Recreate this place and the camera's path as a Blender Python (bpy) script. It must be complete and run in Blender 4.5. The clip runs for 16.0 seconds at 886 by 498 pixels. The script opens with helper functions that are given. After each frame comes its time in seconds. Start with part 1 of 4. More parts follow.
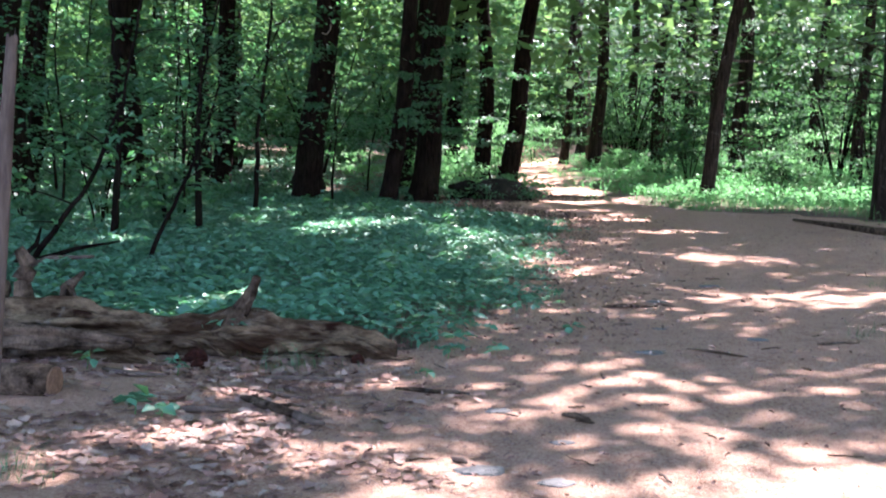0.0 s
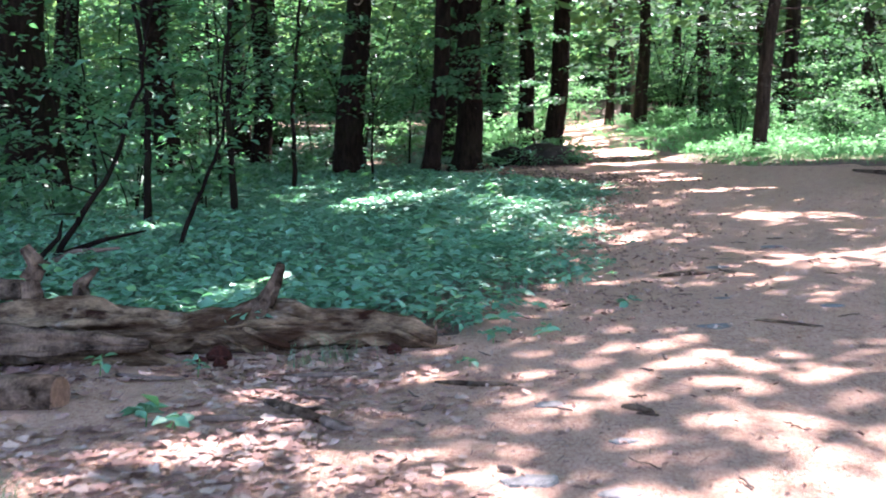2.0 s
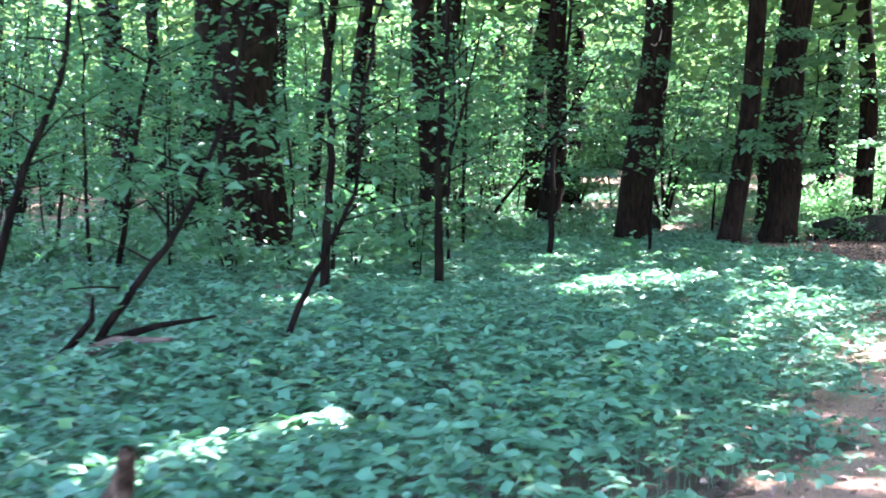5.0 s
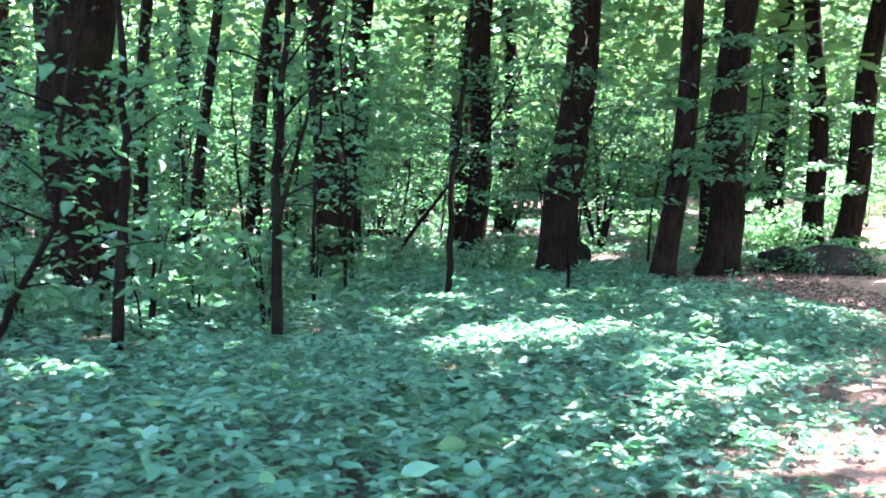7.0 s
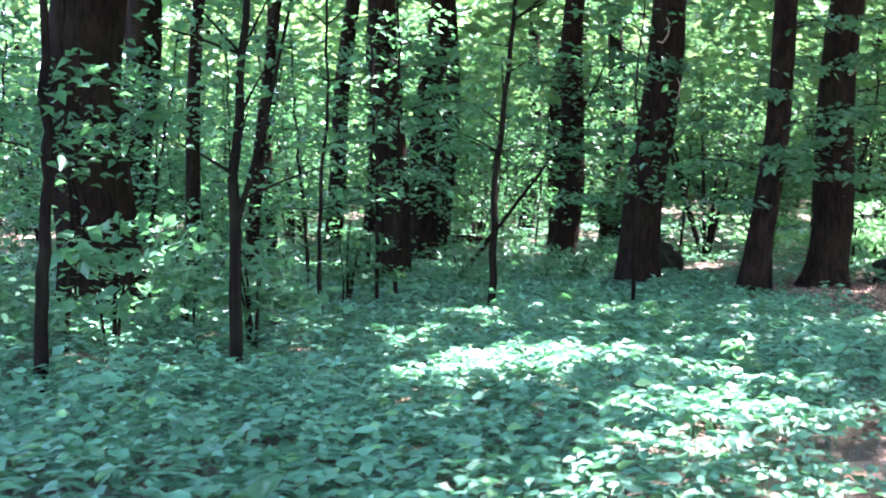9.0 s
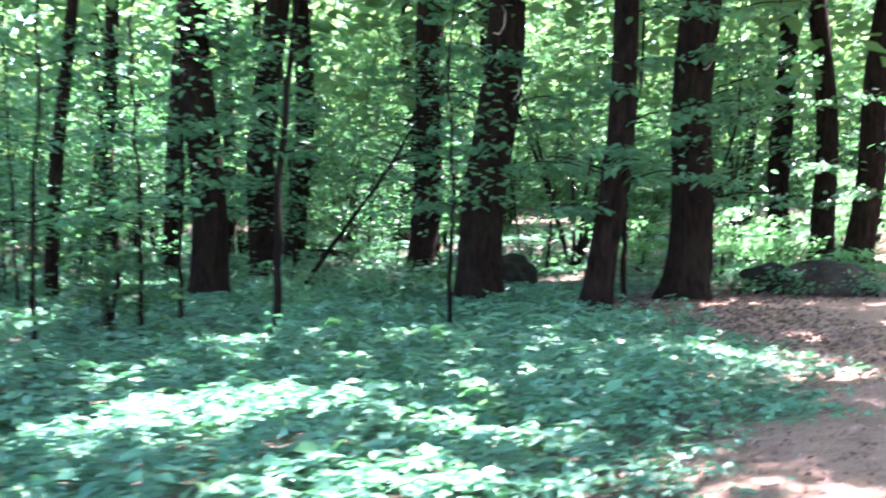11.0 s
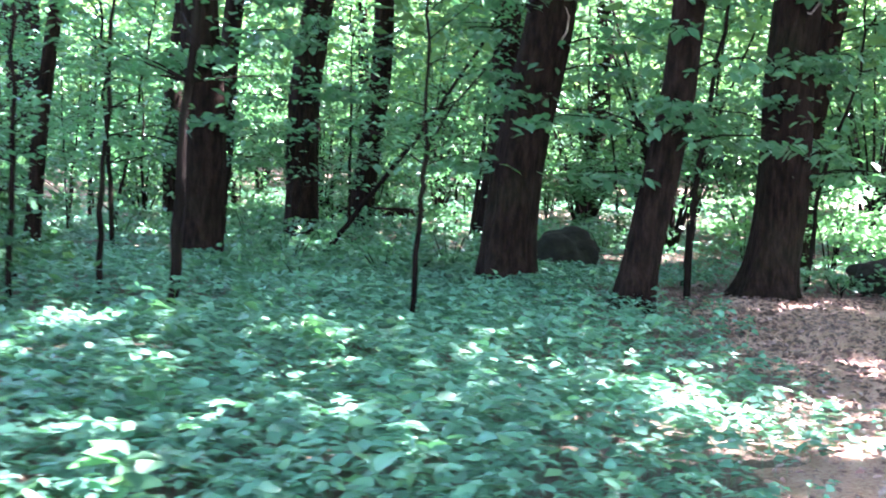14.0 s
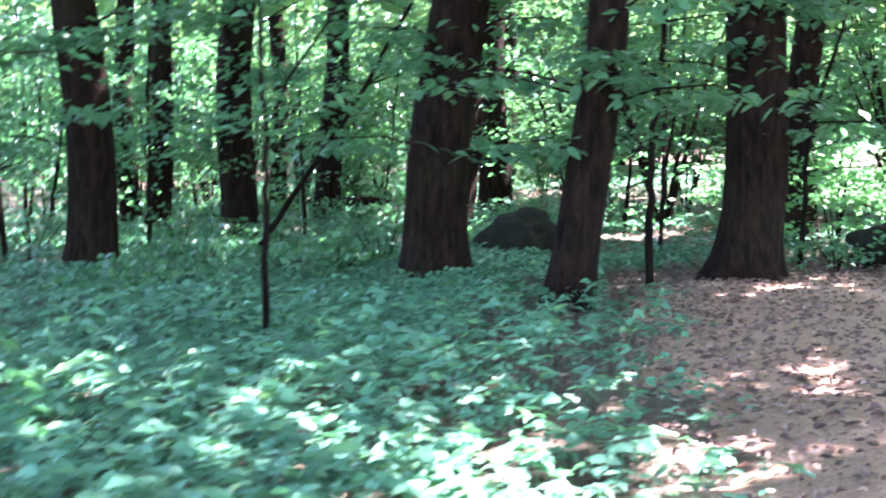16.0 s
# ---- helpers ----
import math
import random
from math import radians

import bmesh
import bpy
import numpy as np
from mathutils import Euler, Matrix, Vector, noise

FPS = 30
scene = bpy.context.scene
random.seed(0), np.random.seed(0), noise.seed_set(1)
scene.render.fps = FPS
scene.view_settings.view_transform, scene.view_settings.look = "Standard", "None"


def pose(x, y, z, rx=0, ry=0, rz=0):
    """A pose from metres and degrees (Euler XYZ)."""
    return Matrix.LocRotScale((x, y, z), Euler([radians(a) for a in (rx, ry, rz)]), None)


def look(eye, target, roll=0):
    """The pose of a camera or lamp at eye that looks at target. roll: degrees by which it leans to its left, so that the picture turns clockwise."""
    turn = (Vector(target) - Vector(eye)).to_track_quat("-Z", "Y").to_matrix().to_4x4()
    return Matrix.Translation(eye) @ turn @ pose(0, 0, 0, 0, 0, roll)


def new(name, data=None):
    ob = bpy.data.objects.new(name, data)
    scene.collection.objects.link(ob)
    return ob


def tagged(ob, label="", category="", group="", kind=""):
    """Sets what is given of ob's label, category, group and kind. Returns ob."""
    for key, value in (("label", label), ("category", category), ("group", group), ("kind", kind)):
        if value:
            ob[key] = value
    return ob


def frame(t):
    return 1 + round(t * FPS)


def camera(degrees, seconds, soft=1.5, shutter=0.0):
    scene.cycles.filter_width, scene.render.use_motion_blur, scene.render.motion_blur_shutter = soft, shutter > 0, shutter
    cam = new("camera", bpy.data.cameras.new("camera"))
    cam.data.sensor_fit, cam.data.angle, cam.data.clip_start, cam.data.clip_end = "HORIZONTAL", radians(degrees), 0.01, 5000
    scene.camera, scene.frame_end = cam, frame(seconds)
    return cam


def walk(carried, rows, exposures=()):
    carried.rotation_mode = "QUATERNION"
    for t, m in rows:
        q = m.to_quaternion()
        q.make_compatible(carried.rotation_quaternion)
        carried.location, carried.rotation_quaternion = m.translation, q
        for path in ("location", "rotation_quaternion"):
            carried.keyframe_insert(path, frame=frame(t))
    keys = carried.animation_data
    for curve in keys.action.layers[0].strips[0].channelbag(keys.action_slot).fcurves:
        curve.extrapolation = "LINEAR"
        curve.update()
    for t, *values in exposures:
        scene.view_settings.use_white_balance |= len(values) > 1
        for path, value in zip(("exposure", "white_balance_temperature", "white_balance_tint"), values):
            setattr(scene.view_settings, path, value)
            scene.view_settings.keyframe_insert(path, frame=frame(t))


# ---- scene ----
cam = camera(41.13, 16.0, soft=1.9, shutter=0.6)
walk(cam, [
    (0.0, pose(0.000, 0.000, 1.522, 85.29, -0.67, 0.00)),
    (0.5, pose(-0.022, -0.002, 1.525, 84.22, -0.36, -0.20)),
    (1.0, pose(-0.078, 0.012, 1.539, 84.93, -2.40, -0.06)),
    (1.5, pose(-0.114, 0.233, 1.501, 84.48, 0.72, -0.00)),
    (2.0, pose(0.070, 0.752, 1.508, 83.82, 2.41, 2.12)),
    (2.5, pose(0.198, 1.361, 1.482, 84.60, 0.15, 5.58)),
    (3.0, pose(0.342, 2.073, 1.489, 85.68, -0.43, 8.32)),
    (3.5, pose(0.573, 2.860, 1.463, 85.19, 2.24, 9.37)),
    (4.0, pose(0.693, 3.447, 1.467, 86.27, -1.57, 13.79)),
    (4.2, pose(0.767, 3.754, 1.491, 86.55, -0.94, 15.73)),
    (4.6, pose(0.885, 4.408, 1.503, 86.82, -0.02, 18.34)),
    (5.1, pose(0.941, 5.301, 1.501, 86.83, 0.00, 18.73)),
    (5.6, pose(0.937, 6.232, 1.500, 86.90, 0.01, 17.42)),
    (6.0, pose(0.929, 6.965, 1.503, 87.29, -0.14, 16.48)),
    (6.3, pose(0.934, 7.497, 1.513, 87.84, -1.46, 16.25)),
    (6.5, pose(0.943, 7.841, 1.520, 88.32, 0.32, 16.38)),
    (7.0, pose(1.023, 8.616, 1.521, 88.01, -0.17, 16.62)),
    (7.5, pose(1.197, 9.208, 1.523, 87.54, -1.41, 19.17)),
    (8.0, pose(1.420, 9.772, 1.512, 87.06, -1.81, 21.09)),
    (8.2, pose(1.508, 9.991, 1.505, 87.13, -1.10, 21.15)),
    (8.6, pose(1.692, 10.398, 1.500, 87.57, -0.01, 22.02)),
    (9.0, pose(1.882, 10.784, 1.500, 88.28, 0.01, 23.64)),
    (9.4, pose(2.074, 11.182, 1.501, 89.00, 0.00, 25.43)),
    (9.8, pose(2.263, 11.628, 1.501, 89.44, -0.01, 26.79)),
    (10.3, pose(2.484, 12.315, 1.485, 89.15, -0.92, 26.89)),
    (10.5, pose(2.566, 12.637, 1.449, 88.70, -1.09, 26.26)),
    (11.0, pose(2.619, 13.488, 1.452, 88.88, 0.80, 19.80)),
    (11.5, pose(2.829, 14.214, 1.460, 88.87, -1.90, 18.38)),
    (12.0, pose(3.056, 14.925, 1.496, 87.87, -0.90, 19.72)),
    (12.5, pose(3.179, 15.477, 1.525, 87.29, 0.08, 21.40)),
    (13.0, pose(3.238, 16.195, 1.521, 87.13, -0.58, 26.59)),
    (13.5, pose(3.259, 16.839, 1.514, 87.49, -0.13, 26.68)),
    (14.0, pose(3.466, 17.513, 1.503, 86.84, -2.71, 28.28)),
    (14.5, pose(3.587, 18.254, 1.460, 84.87, -1.68, 28.49)),
    (15.0, pose(3.681, 18.933, 1.503, 83.87, -0.48, 28.98)),
    (15.5, pose(3.613, 19.680, 1.484, 84.91, -2.58, 31.10)),
    (16.0, pose(3.765, 20.497, 1.523, 85.97, 1.01, 30.54)),
], exposures=((0.0, 3.11, 6170.0, 34.5), (1.0, 3.18, 6170.0, 35.5), (1.7, 3.44, 6170.0, 36.5), (2.5, 3.79, 6210.0, 37.5), (4.0, 4.38, 6110.0, 38.5), (8.0, 4.53, 6010.0, 38.5), (12.0, 4.59, 6010.0, 39.5), (14.0, 4.96, 6010.0, 41.0), (15.0, 4.84, 6010.0, 41.0), (16.0, 4.98, 6010.0, 40.5)))

# ---------------------------------------------------------------- light
SUN_AZ, SUN_EL = radians(38), radians(57)
TO_SUN = Vector((math.sin(SUN_AZ) * math.cos(SUN_EL), math.cos(SUN_AZ) * math.cos(SUN_EL), math.sin(SUN_EL)))
world = bpy.data.worlds.new("sky")
scene.world = world
world.use_nodes = True
_sky = world.node_tree.nodes.new("ShaderNodeTexSky")
_sky.sky_type, _sky.sun_disc = "NISHITA", False
_sky.sun_elevation, _sky.sun_rotation = SUN_EL, SUN_AZ
_bg = world.node_tree.nodes["Background"]
_bg.inputs["Strength"].default_value = 0.15
world.node_tree.links.new(_sky.outputs["Color"], _bg.inputs["Color"])
sun = new("sun", bpy.data.lights.new("sun", "SUN"))
sun.data.energy, sun.data.angle, sun.data.color = 4.8, radians(0.6), (1.0, 0.95, 0.86)
sun.matrix_world = look(TO_SUN * 60, (0, 0, 0))

# ---------------------------------------------------------------- materials
def mat_base(name):
    m = bpy.data.materials.new(name)
    m.use_nodes = True
    nt = m.node_tree
    return m, nt, nt.nodes["Principled BSDF"], nt.links


def node(nt, kind, **values):
    n = nt.nodes.new(kind)
    for key, value in values.items():
        n.inputs[key].default_value = value
    return n


def ramp(nt, fac, stops):
    r = nt.nodes.new("ShaderNodeValToRGB")
    e = r.color_ramp.elements
    while len(e) < len(stops):
        e.new(0.5)
    for k, (p, c) in enumerate(stops):
        e[k].position, e[k].color = p, (*c, 1)
    nt.links.new(fac, r.inputs["Fac"])
    return r.outputs["Color"]


def mix(nt, fac, a, b, blend="MIX"):
    n = nt.nodes.new("ShaderNodeMix")
    n.data_type, n.blend_type = "RGBA", blend
    if isinstance(fac, (int, float)):
        n.inputs[0].default_value = fac
    else:
        nt.links.new(fac, n.inputs[0])
    for sock, v in ((n.inputs[6], a), (n.inputs[7], b)):
        if isinstance(v, tuple):
            sock.default_value = (*v, 1)
        else:
            nt.links.new(v, sock)
    return n.outputs[2]


def noise_tex(nt, scale, detail=6, rough=0.6, stretch=None):
    n = node(nt, "ShaderNodeTexNoise", Scale=scale, Detail=detail, Roughness=rough)
    g = nt.nodes.new("ShaderNodeNewGeometry")
    if stretch:
        mp = node(nt, "ShaderNodeMapping", Scale=stretch)
        nt.links.new(g.outputs["Position"], mp.inputs["Vector"])
        nt.links.new(mp.outputs["Vector"], n.inputs["Vector"])
    else:
        nt.links.new(g.outputs["Position"], n.inputs["Vector"])
    return n.outputs["Fac"]


def bump(nt, height, bsdf, strength, distance):
    b = node(nt, "ShaderNodeBump", Strength=strength, Distance=distance)
    nt.links.new(height, b.inputs["Height"])
    nt.links.new(b.outputs["Normal"], bsdf.inputs["Normal"])


def leaf_material(name, dark, light, glow, gloss=0.45, through_share=0.35, young=None, sheen=0.5):
    """A thin leaf: glossy top and light passing through; colour varies from leaf to leaf."""
    m, nt, p, ln = mat_base(name)
    g = nt.nodes.new("ShaderNodeNewGeometry")
    base = ramp(nt, g.outputs["Random Per Island"], [(0.0, dark), (0.75, light), (0.90, tuple(min(1, c * 1.25) for c in light)), (0.94, young or light)])
    patch = noise_tex(nt, 0.7, 3)
    col = mix(nt, patch, base, tuple(0.5 * (a + b) for a, b in zip(dark, light)))
    ln.new(col, p.inputs["Base Color"])
    p.inputs["Roughness"].default_value = gloss
    p.inputs["Specular IOR Level"].default_value = sheen
    t = node(nt, "ShaderNodeBsdfTranslucent", Color=(*glow, 1))
    ms = nt.nodes.new("ShaderNodeMixShader")
    ms.inputs[0].default_value = through_share
    ln.new(p.outputs[0], ms.inputs[1])
    ln.new(t.outputs[0], ms.inputs[2])
    ln.new(ms.outputs[0], nt.nodes["Material Output"].inputs["Surface"])
    return m


def bark_material(name, crack, plate, moss=0.0, lichen=0.0, along=(1.0, 1.0, 0.11), scale=13.0, rot=None):
    m, nt, p, ln = mat_base(name)
    ridges = noise_tex(nt, scale, 8, 0.68, along)
    fine = noise_tex(nt, 60.0, 5, 0.6, (0.3, 1, 1) if rot else (1, 1, 0.35))
    big = noise_tex(nt, 1.1, 4)
    # furrow shade is put into the colour: the bump hardly shows in soft light
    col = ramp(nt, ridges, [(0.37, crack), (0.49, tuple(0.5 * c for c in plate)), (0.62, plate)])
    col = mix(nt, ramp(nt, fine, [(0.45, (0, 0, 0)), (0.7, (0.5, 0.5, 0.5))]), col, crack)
    if moss:
        f = ramp(nt, big, [(0.5, (0, 0, 0)), (0.72, (moss, moss, moss))])
        col = mix(nt, f, col, (0.06, 0.085, 0.04))
    if lichen:
        f = ramp(nt, noise_tex(nt, 4.5, 6), [(0.6, (0, 0, 0)), (0.68, (lichen, lichen, lichen))])
        col = mix(nt, f, col, (0.26, 0.27, 0.24))
    if rot:
        f = ramp(nt, noise_tex(nt, 2.6, 5, 0.6, (0.5, 1.0, 1.6)), [(0.48, (0, 0, 0)), (0.58, (0.8, 0.8, 0.8))])
        col = mix(nt, f, col, rot)
    ln.new(col, p.inputs["Base Color"])
    p.inputs["Roughness"].default_value = 0.95
    p.inputs["Specular IOR Level"].default_value = 0.05
    bump(nt, ridges, p, 1.0, 0.06)
    return m


def ground_material(name, a, b, c, needle):
    m, nt, p, ln = mat_base(name)
    wide, mid, fine = noise_tex(nt, 0.5, 4), noise_tex(nt, 4.0, 6, 0.7), noise_tex(nt, 45.0, 6, 0.75)
    streak = noise_tex(nt, 26.0, 4, 0.7, (1.0, 3.2, 1.0))
    col = ramp(nt, mid, [(0.3, a), (0.52, b), (0.75, c)])
    col = mix(nt, ramp(nt, wide, [(0.4, (0, 0, 0)), (0.65, (0.7, 0.7, 0.7))]), col, b)
    col = mix(nt, ramp(nt, fine, [(0.42, (0, 0, 0)), (0.62, (0.85, 0.85, 0.85))]), col, needle)
    col = mix(nt, ramp(nt, streak, [(0.30, (0.8, 0.8, 0.8)), (0.42, (0, 0, 0))]), col, a)
    ln.new(col, p.inputs["Base Color"])
    p.inputs["Roughness"].default_value = 0.95
    p.inputs["Specular IOR Level"].default_value = 0.1
    bump(nt, fine, p, 1.0, 0.03)
    return m


def plain_noise(name, a, b, scale, rough, relief=0.6, stretch=None):
    m, nt, p, ln = mat_base(name)
    f, g = noise_tex(nt, scale, 7, 0.65, stretch), noise_tex(nt, scale * 6, 5, 0.6, stretch)
    col = mix(nt, ramp(nt, g, [(0.35, (0, 0, 0)), (0.65, (0.6, 0.6, 0.6))]), ramp(nt, f, [(0.35, a), (0.65, b)]), a)
    ln.new(col, p.inputs["Base Color"])
    p.inputs["Roughness"].default_value = rough
    p.inputs["Specular IOR Level"].default_value = 0.15
    bump(nt, f, p, relief, 0.03)
    return m


def litter_material(name, cols):
    m, nt, p, ln = mat_base(name)
    g = nt.nodes.new("ShaderNodeNewGeometry")
    n = len(cols)
    col = ramp(nt, g.outputs["Random Per Island"], [(k / (n - 1), c) for k, c in enumerate(cols)])
    ln.new(mix(nt, noise_tex(nt, 70, 3), col, cols[0]), p.inputs["Base Color"])
    p.inputs["Roughness"].default_value = 0.7
    return m


M_COVER = leaf_material("cover_leaf", (0.040, 0.145, 0.095), (0.080, 0.245, 0.155), (0.07, 0.30, 0.10), 0.5, 0.24, (0.15, 0.33, 0.09))
M_SAPLING = leaf_material("sapling_leaf", (0.024, 0.085, 0.052), (0.06, 0.17, 0.095), (0.08, 0.31, 0.09), 0.48, 0.34, (0.12, 0.27, 0.08), 0.38)
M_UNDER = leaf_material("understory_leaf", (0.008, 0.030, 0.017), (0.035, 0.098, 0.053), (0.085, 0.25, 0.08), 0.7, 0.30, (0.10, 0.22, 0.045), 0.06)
M_FERN = leaf_material("fern_leaf", (0.042, 0.15, 0.06), (0.088, 0.24, 0.095), (0.17, 0.46, 0.16), 0.55, 0.45, (0.12, 0.29, 0.07), 0.3)
M_CANOPY = leaf_material("canopy_leaf", (0.03, 0.08, 0.035), (0.07, 0.16, 0.065), (0.17, 0.34, 0.10), 0.7, 0.38, None, 0.06)
M_NEEDLE = leaf_material("pine_needle", (0.03, 0.075, 0.05), (0.07, 0.15, 0.10), (0.12, 0.25, 0.12), 0.5, 0.25)
M_GRASS = leaf_material("grass_blade", (0.042, 0.15, 0.058), (0.09, 0.275, 0.10), (0.12, 0.42, 0.13), 0.6, 0.4, None, 0.25)
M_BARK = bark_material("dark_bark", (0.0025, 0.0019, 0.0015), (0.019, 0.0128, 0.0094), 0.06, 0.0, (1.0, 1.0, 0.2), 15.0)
M_PINE = bark_material("pine_bark", (0.008, 0.006, 0.005), (0.048, 0.035, 0.029), 0.08, 0.12)
M_TWIG = bark_material("sapling_bark", (0.003, 0.0024, 0.002), (0.012, 0.009, 0.007), 0.08)
M_PATH = ground_material("needle_path", (0.165, 0.088, 0.060), (0.33, 0.195, 0.136), (0.40, 0.255, 0.184), (0.54, 0.385, 0.29))
M_FLOOR = ground_material("forest_floor", (0.035, 0.028, 0.02), (0.085, 0.068, 0.05), (0.13, 0.105, 0.078), (0.17, 0.14, 0.105))
M_DEADWOOD = bark_material("dead_wood", (0.010, 0.006, 0.004), (0.15, 0.108, 0.078), 0.0, 0.25, (0.6, 0.8, 0.8), 9.0)
M_LOG = bark_material("rotting_log", (0.012, 0.005, 0.0035), (0.205, 0.152, 0.098), 0.0, 0.3, (0.5, 1.0, 1.0), 6.0, (0.024, 0.011, 0.006))
M_ROT = plain_noise("red_rot", (0.014, 0.0045, 0.003), (0.06, 0.017, 0.011), 30, 0.95, 0.9)
M_CUTWOOD = plain_noise("cut_wood", (0.09, 0.05, 0.032), (0.20, 0.125, 0.08), 22, 0.9)
M_GREYWOOD = plain_noise("grey_wood", (0.055, 0.04, 0.032), (0.155, 0.118, 0.096), 14, 0.9, 0.7, (1, 1, 0.2))
M_PALETWIG = plain_noise("pale_twig", (0.25, 0.2, 0.16), (0.42, 0.36, 0.3), 20, 0.9)
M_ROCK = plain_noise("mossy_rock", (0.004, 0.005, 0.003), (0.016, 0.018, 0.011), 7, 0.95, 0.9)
M_PALEROCK = plain_noise("grey_rock", (0.012, 0.012, 0.009), (0.048, 0.043, 0.034), 6, 0.95)
M_STONE = plain_noise("bluish_stone", (0.10, 0.105, 0.10), (0.19, 0.19, 0.185), 20, 0.8)
M_DRY = litter_material("dry_leaf", [(0.11, 0.052, 0.037), (0.22, 0.12, 0.09), (0.30, 0.185, 0.14), (0.40, 0.28, 0.22), (0.54, 0.44, 0.37), (0.17, 0.088, 0.065)])
M_DARKLEAF = litter_material("dark_dead_leaf", [(0.05, 0.028, 0.02), (0.12, 0.068, 0.05), (0.20, 0.13, 0.098), (0.075, 0.042, 0.03), (0.30, 0.215, 0.17), (0.15, 0.085, 0.062)])
M_NEEDLES = litter_material("fallen_needles", [(0.06, 0.034, 0.024), (0.24, 0.15, 0.11), (0.40, 0.30, 0.235), (0.11, 0.062, 0.044)])

# ---------------------------------------------------------------- mesh tools
rng = np.random.default_rng(11)


def smooth(a, b, v):
    u = np.clip((v - a) / (b - a), 0, 1)
    return u * u * (3 - 2 * u)


def rise(x, y):
    """Height of the ground: flat along the walk, rising slowly further on."""
    x, y = np.asarray(x, float), np.asarray(y, float)
    d = np.clip(y - 36, 0, 90)
    far = 0.055 * d * d / (d + 6)
    rough = 0.05 * np.sin(0.9 * x + 1.3) * np.sin(0.7 * y + 0.4) + 0.03 * np.sin(2.1 * x + 0.8 * y)
    return far + rough * smooth(1.0, 5.0, np.abs(x - 2.4)) * smooth(2.0, 9.0, y) + 0.012 * np.sin(3.1 * x + 1.7 * y) * np.sin(1.3 * y)


def gz(x, y):
    return float(rise(x, y))


def mesh_from(name, verts, faces, material, shade=False):
    me = bpy.data.meshes.new(name)
    me.from_pydata([tuple(v) for v in verts], [], [tuple(f) for f in faces])
    if material:
        me.materials.append(material)
    if shade:
        me.polygons.foreach_set("use_smooth", [True] * len(me.polygons))
    me.update()
    return me


def array_mesh(name, verts, quads, material, shade=False):
    """A mesh of four-cornered faces from numpy arrays."""
    me = bpy.data.meshes.new(name)
    nv, nf = len(verts), len(quads)
    me.vertices.add(nv)
    me.vertices.foreach_set("co", np.ascontiguousarray(verts, dtype=np.float32).ravel())
    me.loops.add(nf * 4)
    me.loops.foreach_set("vertex_index", np.ascontiguousarray(quads, dtype=np.int32).ravel())
    me.polygons.add(nf)
    me.polygons.foreach_set("loop_start", np.arange(0, nf * 4, 4, dtype=np.int32))
    if shade:
        me.polygons.foreach_set("use_smooth", np.ones(nf, dtype=bool))
    me.materials.append(material)
    me.update(calc_edges=True)
    me.validate()
    return me


def part(name, me, parent=None, label=""):
    ob = new(name, me)
    if parent is not None:
        ob.parent = parent
    if label:
        ob["label"] = label
    return ob


def leaf_cloud(centre, size, out, tilt, width=0.5, fold=0.18, droop=0.15, plain=False):
    """Pointed leaves, folded on the midrib; plain ones, for far off, have one folded face.
    centre (n,3): leaf stalk end; out (n): compass turn; tilt (n): upward slope."""
    n = len(centre)
    s = np.asarray(size).reshape(n, 1)
    co, si = np.cos(out), np.sin(out)
    ct, st = np.cos(tilt), np.sin(tilt)
    ahead = np.stack([co * ct, si * ct, st], 1)
    side = np.stack([-si, co, np.zeros(n)], 1)
    roll = rng.normal(0, 0.35, n)
    up = np.cross(ahead, side)
    cr, sr = np.cos(roll)[:, None], np.sin(roll)[:, None]
    side, up = side * cr + up * sr, up * cr - side * sr
    w = width * s * 0.5
    f = fold * s
    d = np.array([0, 0, -1.0]) * droop * s
    mid = centre + ahead * s * 0.52 - up * f * 0.2 + d * 0.2
    tip = centre + ahead * s + d
    if plain:
        v = np.stack([centre, centre + ahead * s * 0.45 + side * w + up * f, tip, centre + ahead * s * 0.45 - side * w + up * f], 1).reshape(-1, 3)
        return v, np.arange(4 * n).reshape(n, 4)
    rows = [centre, mid, tip]
    for sg in (-1, 1):
        for u, k, z in ((0.2, 0.62, 0.5), (0.5, 1.0, 0.9), (0.78, 0.5, 0.5)):
            rows.append(centre + ahead * s * u + side * w * k * sg + up * f * z + d * u * u)
    v = np.stack(rows, 1).reshape(-1, 3)
    k = np.arange(n)[:, None] * 9
    q = np.concatenate([k + np.array(c) for c in ((0, 1, 4, 3), (1, 2, 5, 4), (0, 6, 7, 1), (1, 7, 8, 2))], 1).reshape(-1, 4)
    return v, q


def blade_cards(centre, size, rngl, aspect=0.6, level=0.35):
    """Folded four-corner leaves, lying more or less level."""
    n = len(centre)
    a = rngl.normal(size=(n, 3))
    a[:, 2] *= level
    a /= np.linalg.norm(a, axis=1, keepdims=True)
    b = np.cross(a, np.array([0, 0, 1.0]) + rngl.normal(size=(n, 3)) * level)
    b /= np.linalg.norm(b, axis=1, keepdims=True) + 1e-9
    s = np.asarray(size).reshape(n, 1)
    v = np.stack([centre - a * s * 0.5, centre + b * s * aspect * 0.5 + a * s * 0.05, centre + a * s * 0.5, centre - b * s * aspect * 0.5 + a * s * 0.05], 1).reshape(-1, 3)
    q = np.arange(n * 4).reshape(n, 4)
    return v, q


